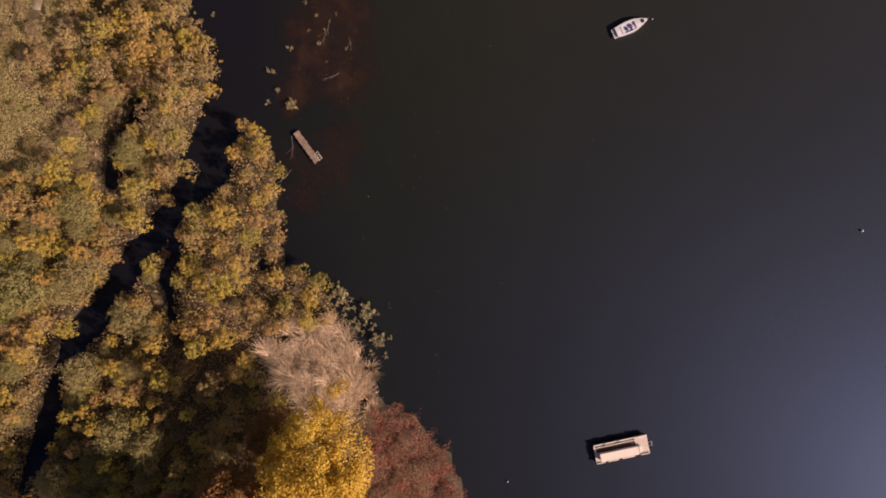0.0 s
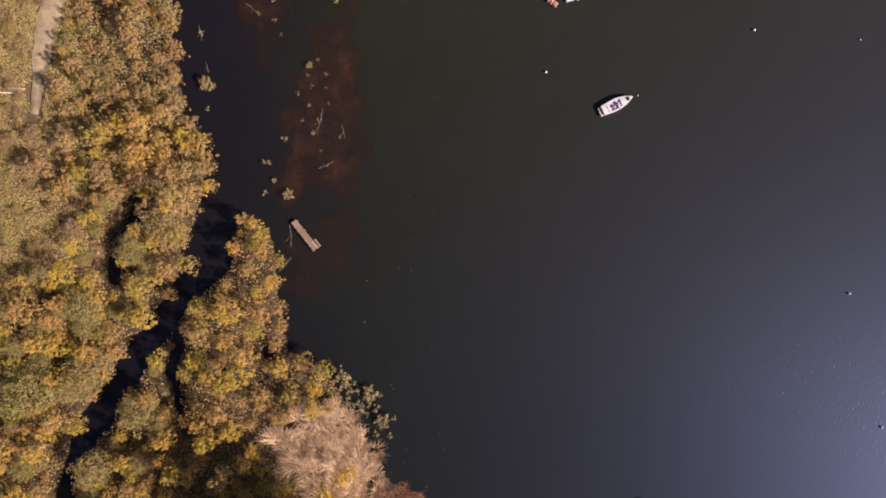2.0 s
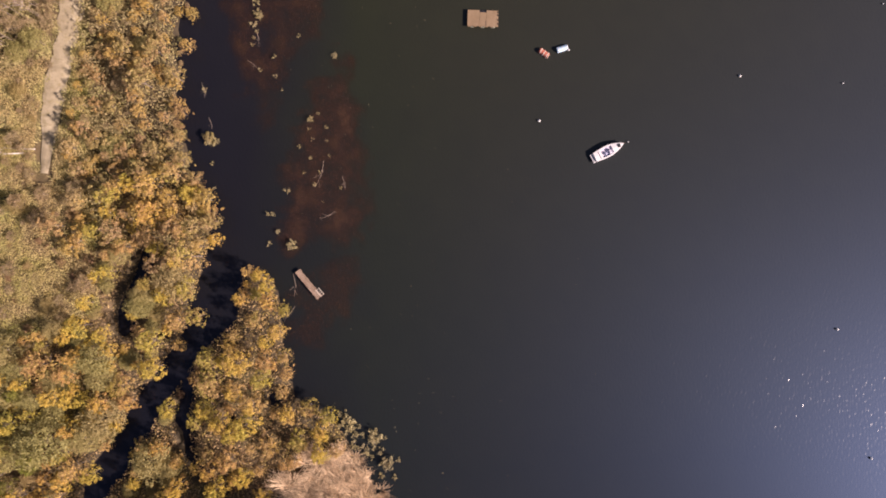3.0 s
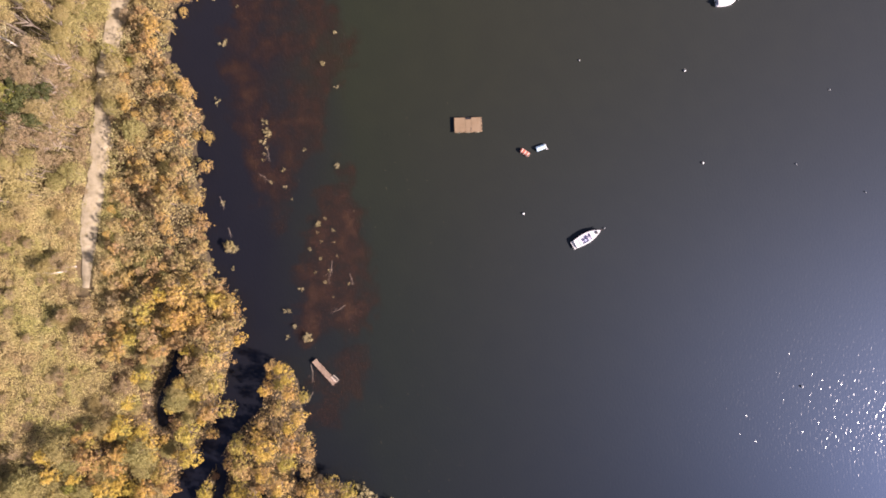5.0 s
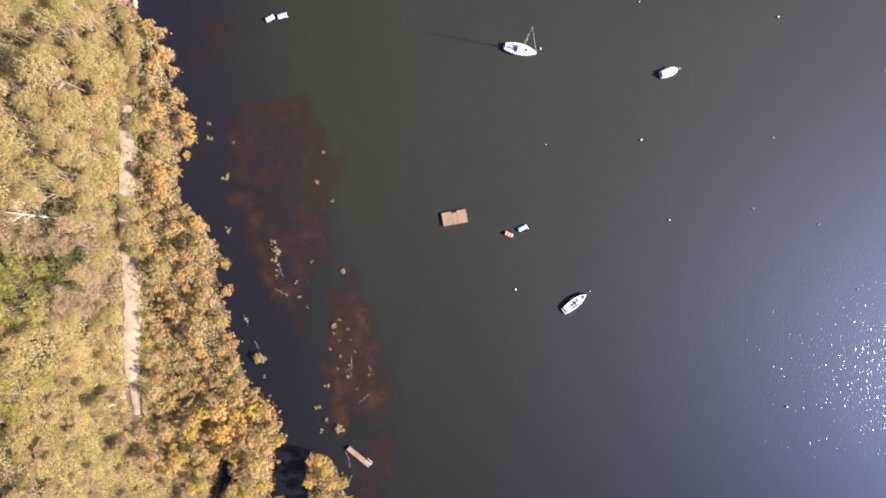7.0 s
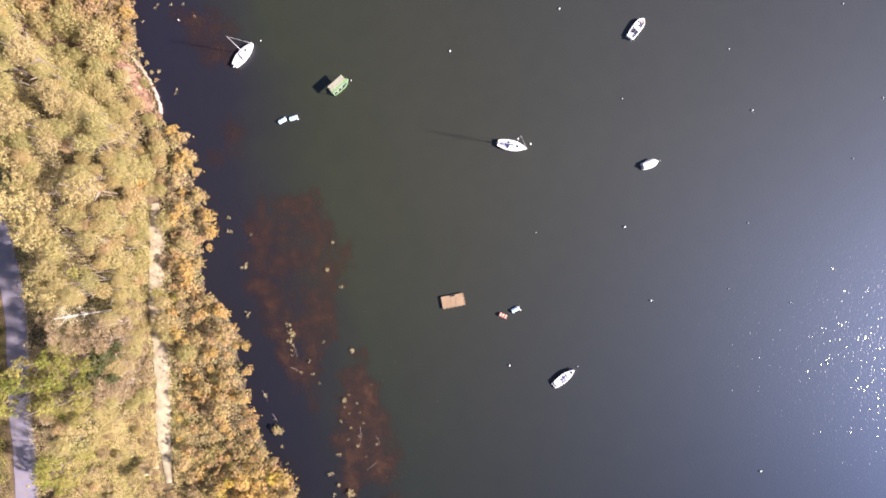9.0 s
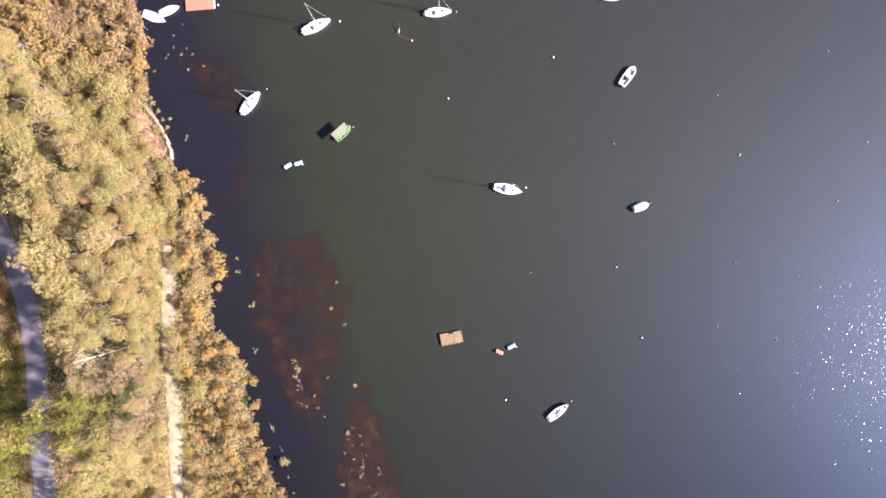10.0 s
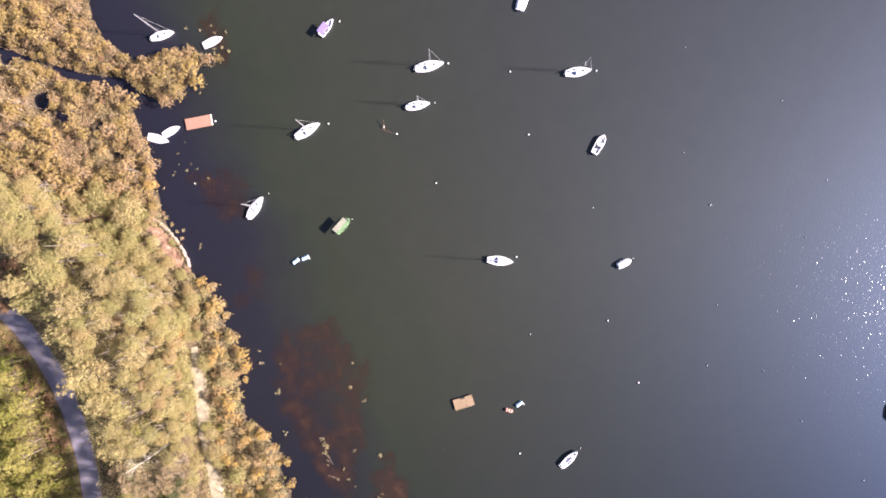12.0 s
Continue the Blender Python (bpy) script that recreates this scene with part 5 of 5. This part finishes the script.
MAST = 10.0
sailing_boat((27.5, 82.0), (33.6, 78.9), MAST, "white sailing yacht with blue-grey cockpit, sails stowed, on a mooring")
sailing_boat((-19.9, 110.6), (-14.5, 114.4), 8.6, "white sailing boat with bare mast, moored near the weed bed", False, M_DECK, 0.38)
sailing_boat((-3.0, 123.8), (4.1, 125.0), 10.2, "white sailing yacht with clear deck and tall mast on a mooring", True, M_DECK)
sailing_boat((23.0, 120.9), (29.2, 119.7), 7.8, "small white sailing boat with short mast on a mooring", True, M_DECK)
sailing_boat((28.1, 128.2), (35.5, 127.0), 10.4, "white sailing yacht with grey cockpit and tall mast", True, M_DECK)
sailing_boat((59.3, 114.6), (65.9, 113.0), 9.4, "white sailing yacht with blue-grey cockpit well on a mooring", True, M_SOLE)
sailing_boat((-25.4, 157.1), (-19.3, 156.7), 11.2, "white sailing boat with tall mast in the sheltered bay", True, M_DECK)


def motor_launch(stern, bow):
    m, L = heading(stern, bow)
    t = thing("motor_launch", m, "white open launch with pointed bow and violet-grey cockpit", "motorboat", "boats moored on the lake")
    B = 1.75
    shape = add_hull(t, L, B, 0.72, 2.0, well=(0.14, 0.60), well_depth=0.20, well_mat=M_LILAC, side=0.22)
    X, sheer = shape[2], shape[1]
    part("swim_platform", box(0.5, 1.35, 0.08, -L / 2 - 0.22, 0, 0.32), M_DECK, t, "grey slatted stern platform")
    for y in (-0.45, -0.15, 0.15, 0.45):
        part("slat_gap", box(0.42, 0.05, 0.01, -L / 2 - 0.22, y, 0.402, bevel=0), M_DARK, t)
    con = part("console", box(0.5, 0.62, 0.45, X(0.50), -0.2, 0.46, bevel=0.1), M_LILAC, t, "lilac-grey helm console")
    part("windscreen", box(0.05, 0.5, 0.12, X(0.555), -0.2, 0.90, bevel=0.01), M_SOLE, con, "tinted windscreen")
    part("foredeck_hatch", box(0.42, 0.5, 0.05, X(0.82), 0, sheer(0.82) + 0.05), M_DARK, t, "dark bow hatch")
    part("stern_bench", box(0.4, 1.2, 0.16, X(0.20), 0, 0.52, bevel=0.04), M_GEL, t)
    part("helm_seat", box(0.38, 0.42, 0.3, X(0.36), -0.2, 0.50, bevel=0.06), M_SOLE, t, "violet-grey seat")
    part("bow_roller", rod((X(0.97), 0, 0.86), (X(1.05), 0, 0.84), 0.04), M_RUST, t)
    return t


motor_launch((26.4, 31.3), (30.9, 33.25))


def covered_skiff(stern, bow, label):
    m, L = heading(stern, bow)
    t = thing("covered_skiff", m, label, "motorboat", "boats moored on the lake")
    shape = add_hull(t, L, L * 0.50, 0.55, 3.2, side=0.1)
    rows = []
    for i in range(13):
        s = 0.06 + 0.9 * i / 12
        w, h = shape[0](s) * 0.96, shape[1](s)
        rise = 0.34 * math.sin(min(1, (1 - s) * 1.8 + 0.1) * math.pi / 2)
        rows.append([(shape[2](s), w * c, h + 0.02 + rise * math.sqrt(max(0, 1 - c * c))) for c in (-1, -0.75, -0.4, 0, 0.4, 0.75, 1)])
    part("cover", loft(rows, M_GEL, "cover", True), M_GEL, t, "taut white canvas cover")
    add_outboard(t, -L / 2 - 0.15, 0.45)
    return t


covered_skiff((54.9, 69.45), (58.3, 69.75), "small white skiff under a taut canvas cover with outboard")
covered_skiff((55.4, 131.7), (58.4, 135.4), "white boat with pale cover on a mooring")


def row_boat(stern, bow, label, z=0.0, tilt=0.0):
    m, L = heading(stern, bow, z)
    t = thing("rowing_dinghy", m @ pose(0, 0, 0, tilt, 0, 0), label, "dinghy", "dinghies by the bank")
    shape = add_hull(t, L, L * 0.40, 0.42, 2.4, well=(0.05, 0.86), well_depth=0.26, well_mat=M_GEL, side=0.09)
    for s in (0.12, 0.42, 0.7):
        part("thwart", box(0.26, shape[0](s) * 1.7, 0.04, shape[2](s), 0, shape[1](s) - 0.12, bevel=0.01), M_GEL, t)
    part("oar", rod((shape[2](0.15), 0.25, 0.42), (shape[2](0.75), 0.3, 0.46), 0.025), M_WOOD, t)
    return t


row_boat((-14.5, 151.2), (-9.8, 151.5), "white rowing boat lying against the drowned shrubs")
row_boat((-34.2, 136.9), (-30.2, 134.0), "white dinghy drawn up to the wooded bank")
row_boat((-30.9, 135.7), (-26.6, 136.3), "white dinghy tied beside the orange pontoon")


def cabin_cruiser(stern, bow):
    m, L = heading(stern, bow)
    t = thing("cabin_cruiser", m, "white runabout with pinkish bow cushion and dark cockpit", "motorboat", "boats moored on the lake")
    shape = add_hull(t, L, L * 0.40, 0.7, 4.6, well=(0.06, 0.9), well_depth=0.4, well_mat=M_GEL, side=0.2)
    X = shape[2]
    con = part("console", box(0.9, 1.25, 0.5, X(0.5), 0, 0.35, bevel=0.1), M_GEL, t)
    part("windscreen", box(0.12, 0.7, 0.16, X(0.60), 0, 0.84, bevel=0.05), M_DARK, con, "dark raked windscreen")
    part("seat", box(0.8, 0.5, 0.5, X(0.36), 0.12, 0.3, bevel=0.08), M_DARK, t, "dark helm seat")
    part("bow_cushion", box(0.42, 1.0, 0.18, X(0.84), 0, 0.5, bevel=0.08), M_PINK, t, "faded pinkish bow cushion")
    add_outboard(t, -L / 2 - 0.15, 0.5)
    return t


cabin_cruiser((59.2, 95.3), (62.9, 98.3))
covered_skiff((99.9, 14.0), (102.1, 17.4), "white skiff under a pale cover far out on the lake")


def canopy_boat(stern, bow, beam, name, hull_mat, roof, height, label, span):
    """An open boat under a flat canvas roof on posts. roof: materials of its strips across."""
    m, L = heading(stern, bow)
    t = thing(name, m, label, "boat", "boats moored on the lake")
    shape = add_hull(t, L, beam, 0.6, 3.2 if name == "canopy_barge" else 2.0, hull_mat, (0.05, 0.9), 0.35, M_SOLE, 0.14)
    X = shape[2]
    a, b = X(span[0]), X(span[1])
    w = beam * 0.96
    k = len(roof)
    can = part("roof_frame", box(b - a, w, 0.04, (a + b) / 2, 0, height - 0.04, bevel=0.01), M_ALU, t)
    for i, mt in enumerate(roof):
        y = -w / 2 + w * (i + 0.5) / k
        part("roof_panel", box(b - a + 0.1, w / k - 0.015, 0.06, (a + b) / 2, y, height, bevel=0.02), mt, can)
    for x in (a + 0.1, b - 0.1):
        for y in (-w * 0.44, w * 0.44):
            part("post", rod((x, y, 0.5), (x, y, height - 0.02), 0.03), M_ALU, t)
    for s in (0.25, 0.5):
        part("bench", box(0.45, beam * 0.7, 0.28, X(s), 0, 0.3), M_TAN, t)
    add_outboard(t, -L / 2 - 0.12, 0.4)
    return t


canopy_boat((-1.9, 100.35), (1.9, 102.25), 1.95, "canopy_barge", M_GREEN, [M_GREEN, M_TAN, M_TAN], 2.2, "green flat boat with green and beige canvas roof", (0.02, 0.86))
canopy_boat((11.3, 143.3), (15.3, 145.7), 1.75, "canopy_launch", M_GEL, [M_PURPLE], 1.75, "white launch with violet canvas canopy over the stern", (0.04, 0.58))


# ---- pontoons, rafts, floats ----
def planked_deck(t, sx, sy, z, count, mat, along="x", name="plank", gap=0.012, thick=0.05):
    """Deck boards laid side by side, alike boards sharing one mesh."""
    w = (sx if along == "x" else sy) / count
    me = None
    for i in range(count):
        o = -(sx if along == "x" else sy) / 2 + w * (i + 0.5)
        if me is None:
            b = box(w - gap, sy, thick, bevel=0.006) if along == "x" else box(sx, w - gap, thick, bevel=0.006)
            p = part(name, b, mat, t)
            me = p.data
        else:
            p = new(name, me)
            p.parent = t
        jit = math.sin(i * 12.9) * 0.02
        p.location = (o, jit, z) if along == "x" else (jit, o, z)


def pontoon_boat():
    t = thing("work_pontoon", pose(27.05, -27.95, 0, 0, 0, 11.3), "long beige work pontoon with a low cream cabin roof, moored", "pontoon", "pontoons on the lake")
    for y in (-0.95, 0.95):
        part("float_tube", rod((-3.8, y, 0.05), (3.8, y, 0.05), 0.34, sides=12), M_DARK, t)
    part("frame", box(7.7, 2.55, 0.16, 0, 0, 0.36), M_RUST, t)
    planked_deck(t, 7.8, 2.7, 0.53, 26, M_BEIGE)
    cab = part("cabin", box(5.3, 1.0, 0.5, -0.55, -0.42, 0.582, bevel=0.03), M_CREAM, t)
    part("cabin_roof", box(5.5, 1.15, 0.07, -0.55, -0.42, 1.085, bevel=0.025), M_CREAM, cab, "cream painted flat roof")
    # Thin dark sheet on the deck paints the shade inside a sunken well.
    part("well_shade", box(5.6, 0.72, 0.02, -0.75, 0.52, 0.584, bevel=0.005), M_RUST, t, "dark sheet laid between cabin and gunwale for the shade of a well")
    part("well_coaming", box(5.7, 0.10, 0.22, -0.75, 0.95, 0.582, bevel=0.02), M_CREAM, t, "cream painted coaming")
    part("locker", box(0.35, 0.9, 0.5, 2.5, -0.35, 0.582, bevel=0.03), M_CREAM, t)
    for y in (-1.28, 1.28):
        for x, w in ((-3.25, 1.2), (-1.45, 1.6), (0.75, 1.8), (3.2, 1.2)):
            part("gunwale", box(w, 0.16, 0.16, x, y, 0.582), M_CREAM if y > 0 else M_BEIGE, t)
    for x in (-2.45, -0.4, 2.15):
        for y in (-1.42, 1.42):
            part("tyre_fender", rod((x - 0.34, y, 0.58), (x + 0.34, y, 0.58), 0.13, sides=8), M_DARK, t, "black rubber fender")
    for y in (-0.3, 0.25):
        part("ladder_rail", rod((3.85, y, 0.6), (4.5, y, 0.75), 0.035), M_ALU, t)
    part("ladder_step", rod((4.3, -0.3, 0.7), (4.3, 0.25, 0.7), 0.03), M_ALU, t)
    add_outboard(t, 4.15, 0.35, -0.7)


def bathing_raft():
    t = thing("wooden_raft", pose(10.75, 53.2, 0, 0, 0, -4.5), "flat brown plywood raft on barrels, moored", "raft", "pontoons on the lake")
    for x in (-1.6, 0, 1.6):
        part("barrel", rod((x, -1.25, 0.08), (x, 1.25, 0.08), 0.28, sides=10), M_TAN, t)
    for x, sx, y, sy in ((-1.42, 1.82, 0, 2.45), (1.42, 1.82, 0, 2.45), (0, 1.0, -0.16, 2.13)):
        part("plywood_sheet", box(sx - 0.015, sy, 0.06, x, y, 0.40 + 0.004 * abs(x), bevel=0.012), M_PLY, t)
    part("hatch_gap", box(1.0, 0.3, 0.02, 0, 1.06, 0.36, bevel=0), M_DARK, t, "dark notch at the raft's edge")
    for x in (-2.0, -1.2, -0.4, 0.5, 1.3):
        part("edge_block", box(0.5, 0.10, 0.14, x, -1.26, 0.42), M_PLY, t)
    for y in (-0.8, -0.2, 0.5, 0.95):
        part("cleat", box(0.07, 0.2, 0.1, 2.28, y, 0.46, bevel=0.01), M_DARK, t)
    part("board_gap", box(0.05, 0.75, 0.012, 0.42, -0.7, 0.462, bevel=0), M_DARK, t)


def drum(x, y, rz, mat, cap, label, bracket=False, L=1.55, r=0.42):
    t = thing("float_drum", pose(x, y, 0.12, 0, 0, rz), label, "float", "float drums on the lake")
    bm = bmesh.new()
    add_rod(bm, (-L / 2, 0, 0), (L / 2, 0, 0), r, sides=18)
    part("drum", bm, mat, t)
    for u in (-0.36, 0, 0.36):
        part("hoop", rod((u * L - 0.05, 0, 0), (u * L + 0.05, 0, 0), r + 0.03, sides=18), cap, t)
    part("cap", rod((L / 2, 0, 0), (L / 2 + 0.04, 0, 0), r * 0.8, sides=14), cap, t)
    if bracket:
        part("bracket", add_box(box(0.12, 0.9, 0.1, L / 2 + 0.08, -0.2, 0.2), 0.35, 0.12, 0.1, L / 2 + 0.1, -0.6, 0.2), M_GEL, t)


def orange_pontoon():
    t = thing("orange_pontoon", pose(-22.05, 135.5, 0, 0, 0, -11), "flat orange-brown decked pontoon moored by the bank", "pontoon", "pontoons on the lake")
    for y in (-0.9, 0.9):
        part("float_tube", rod((-2.9, y, 0.05), (2.9, y, 0.05), 0.3, sides=12), M_DARK, t)
    planked_deck(t, 6.1, 2.45, 0.38, 9, M_ORANGE, "y", gap=0.01)
    part("end_board", box(0.22, 2.45, 0.14, 3.05, 0, 0.36), M_CREAM, t)
    for y in (-1.24, 1.24):
        part("side_board", box(6.1, 0.06, 0.16, 0, y, 0.30), M_ORANGE, t)
    part("bollard", rod((3.0, 0.5, 0.5), (3.0, 0.5, 0.8), 0.05), M_DARK, t)


def jetty():
    t = thing("wooden_jetty", pose(-17.45, 14.75, 0, 0, 0, -54), "old weathered plank jetty standing loose in shallow water", "jetty")
    for y in (-0.34, 0.34):
        part("beam", box(5.3, 0.10, 0.14, 0, y, 0.30), M_RUST, t)
    for i in range(19):
        part("plank", box(0.225, 0.88 + 0.07 * math.sin(i * 3), 0.05, -2.55 + 0.272 * i, 0.05 * math.sin(i * 2), 0.445 + 0.012 * math.sin(i * 4), rz=2.5 * math.sin(i * 5), bevel=0.006), M_WOOD, t)
    fr = part("ladder_frame", add_box(box(1.3, 0.07, 0.1, 1.9, 0.30, 0.52), 1.3, 0.07, 0.1, 1.9, 0.85, 0.52), M_BEIGE, t, "pale timber ladder frame")
    for x in (1.4, 1.75, 2.1, 2.45):
        part("rung", box(0.06, 0.55, 0.06, x, 0.575, 0.54), M_BEIGE, fr)
    for x in (-2.5, -0.9, 0.8, 2.4):
        for y in (-0.4, 0.4):
            part("post", rod((x, y, -1.6), (x, y, 0.5), 0.07), M_WOOD, t)



def wreck():
    t = thing("sunken_boat_frame", pose(17.6, 117.6, 0, 0, 0, 0), "rusty frame of a sunken boat breaking the surface", "wreck")
    part("keel", rod((-1.3, 0.9, 0.0), (1.3, -1.2, -0.02), 0.06, sides=6), M_RUST, t)
    part("mast", rod((-0.8, 0.1, -0.1), (0.0, 2.5, 1.1), 0.07, 0.04), M_RUST, t)
    part("board", box(0.16, 0.9, 0.05, -0.45, 1.2, 0.5, rz=-18), M_CREAM, t)
    part("rib", rod((-1.3, 0.9, 0.0), (-0.9, 1.2, 0.12), 0.05), M_RUST, t)
    part("rib", rod((-0.5, -0.1, 0.0), (0.1, 0.2, 0.1), 0.05), M_RUST, t)


pontoon_boat()
bathing_raft()
drum(19.75, 47.6, -38, M_RED, M_CREAM, "faded red and white plastic float drum")
drum(22.5, 48.15, 14, M_BLUE, M_GEL, "pale blue and white plastic float drum with bracket", True)
drum(-13.2, 97.7, 15, M_BLUE, M_PALEBLUE, "pale blue and white plastic float drum")
drum(-10.9, 97.6, 2, M_BLUE, M_PALEBLUE, "pale blue and white plastic float drum with bracket", True)
orange_pontoon()
jetty()
wreck()


# ---- buoys ----
def buoy_mesh(r):
    bm = bmesh.new()
    bmesh.ops.create_uvsphere(bm, u_segments=12, v_segments=8, radius=r, matrix=Matrix.Diagonal((1, 1, 0.85, 1)))
    return bm


def make_buoy(r, label, mat):
    t = thing("mooring_buoy", pose(0, 0, 0), label, "buoy", "mooring buoys")
    part("float", buoy_mesh(r), mat, t)
    part("ring", add_rod(rod((-0.06, 0, r * 0.8), (0, 0, r * 1.25), 0.025), (0, 0, r * 1.25), (0.06, 0, r * 0.8), 0.025), M_ALU, t)
    return t


BUOY = make_buoy(0.19, "white round mooring buoy floating on the lake", M_BUOY)
SMALL = make_buoy(0.11, "small white pick-up buoy floating on the lake", M_BUOY)
BIG = [(23.4, 102.4), (47.1, 104.9), (79.6, 74.7), (48.4, 58.6), (49.7, 42.7), (48.4, 119.7), (34.3, 79.9), (5.5, 124.2), (18.4, 37.4), (36.0, 126.7), (66.6, 112.6),
       (16.5, 144.8), (62.3, 3.1), (66.3, -16.9), (-18.5, 134.4), (19.2, 116.2)]
LITTLE = [(54.7, 83.9), (72.9, 52.8), (30.7, 62.2), (87.2, 110), (103, 90.8), (106, 70.2), (78.3, 88), (77.1, 34.8), (81.1, 21), (89.3, 3.1), (96.9, 59.9),
          (65.7, 40.8), (31.8, 33.5), (58.9, 69.8), (-13.2, 114.5), (2.4, 101.9), (10.9, -32.6), (-28.3, 123), (29.9, 119.5)]
for src, places in ((BUOY, BIG), (SMALL, LITTLE)):
    src.matrix_basis = pose(*places[0], 0.12)
    for i, (x, y) in enumerate(places[1:]):
        copy_thing(src, pose(x, y, 0.12, 4 * math.sin(i), 5 * math.cos(i * 2), 40 * i))


# bank wall of pale stone blocks round the bend of the shore
WALL_LINE = [(-42.5, 121.6), (-39.4, 118.2), (-37.7, 114.5), (-36.6, 110.9), (-36.3, 107.7), (-36.5, 104.7)]
wall = thing("bank_wall", pose(0, 0, 0), "low curved wall of pale stone blocks along the bank", "wall", kind="structure")
STONES = []
for k in range(4):
    bm = box(0.72, 0.34 + 0.05 * k, 0.5, 0, 0, -0.25, bevel=0.07)
    for v in bm.verts:
        v.co += Vector((noise.noise(v.co * 3 + Vector((k, 0, 0))), noise.noise(v.co * 3 + Vector((0, k, 5))), 0)) * 0.07
    me = bpy.data.meshes.new("stone")
    bm.to_mesh(me)
    bm.free()
    me.materials.append(M_ROCK)
    STONES.append(me)
n = 0
for (ax, ay), (bx, by) in zip(WALL_LINE, WALL_LINE[1:]):
    L = math.hypot(bx - ax, by - ay)
    for i in range(int(L / 0.76)):
        u = (i + 0.5) * 0.76 / L
        for course in (0, 1):
            st = new("stone", STONES[(n * 7 + course) % 4])
            st.parent = wall
            st.matrix_basis = pose(ax + (bx - ax) * u + 0.1 * math.sin(n), ay + (by - ay) * u, 0.25 + 0.47 * course, 0, 0, math.degrees(math.atan2(by - ay, bx - ax)) + 5 * math.sin(n * 3))
            n += 1

# driftwood: dead branches lying in the shallows
def driftwood(a, c):
    dx, dy = c[0] - a[0], c[1] - a[1]
    L = math.hypot(dx, dy)
    t = thing("driftwood_branch", pose(a[0], a[1], 0.03, 0, 0, math.degrees(math.atan2(dy, dx))), "bleached dead branch lying in shallow water", "branch", "driftwood")
    bm = rod((0, 0, 0), (L * 0.55, 0.08 * L, 0.1), 0.026, 0.018, sides=5)
    add_rod(bm, (L * 0.55, 0.08 * L, 0.1), (L, 0, 0.04), 0.018, 0.008, 5)
    part("limb", bm, M_TWIG, t)
    for k, (u, side) in enumerate(((0.3, 0.5), (0.5, -0.6), (0.72, 0.45))):
        part("twig", rod((L * u, 0.05 * L, 0.07), (L * (u + 0.22), side * L * 0.3, 0.12), 0.012, 0.006, sides=4), M_TWIG, t)


for a, c in (((-19.7, 16.4), (-19.8, 13.1)), ((-19.7, 11.7), (-21.8, 9.7)), ((-14.3, 33.1), (-15.8, 29.2)), ((-23.2, 53.0), (-23.0, 50.5)), ((-24.8, 48.7), (-23.2, 47.1)), ((-31.7, 45.7), (-31.3, 43.4)), ((-30.9, 40.4), (-30.5, 38.7)), ((-13.0, 25.4), (-15.5, 24.5)), ((-11.7, 30.6), (-11.4, 28.6))):
    driftwood(a, c)


def fallen_birch(a, c):
    """A dead stem that leans out of the scrub, its butt on the ground."""
    dx, dy = c[0] - a[0], c[1] - a[1]
    L = math.hypot(dx, dy)
    t = thing("fallen_birch", pose(a[0], a[1], at_ground(*a), 0, 0, math.degrees(math.atan2(dy, dx))), "bleached fallen birch stem caught in the scrub beside the footpath", "fallen tree", "fallen birches")
    bm = rod((0, 0, 0.05), (L * 0.5, 0.06 * L, 1.15), 0.13, 0.10, sides=7)
    add_rod(bm, (L * 0.5, 0.06 * L, 1.15), (L, 0, 1.6), 0.10, 0.04, 6)
    part("stem", bm, M_BIRCH, t)
    for u, side in ((0.45, 0.5), (0.62, -0.4), (0.78, 0.3)):
        part("limb", rod((L * u, 0.05 * L, 1.0 + 0.5 * u), (L * (u + 0.2), side * L * 0.25, 1.5 + 0.3 * u), 0.04, 0.015, sides=5), M_BIRCH, t)


for a, c in (((-55.0, 36.6), (-61.0, 37.4)), ((-55.6, 36.1), (-60.4, 36.2)), ((-55.9, 70.4), (-51.4, 73.1))):
    fallen_birch(a, c)
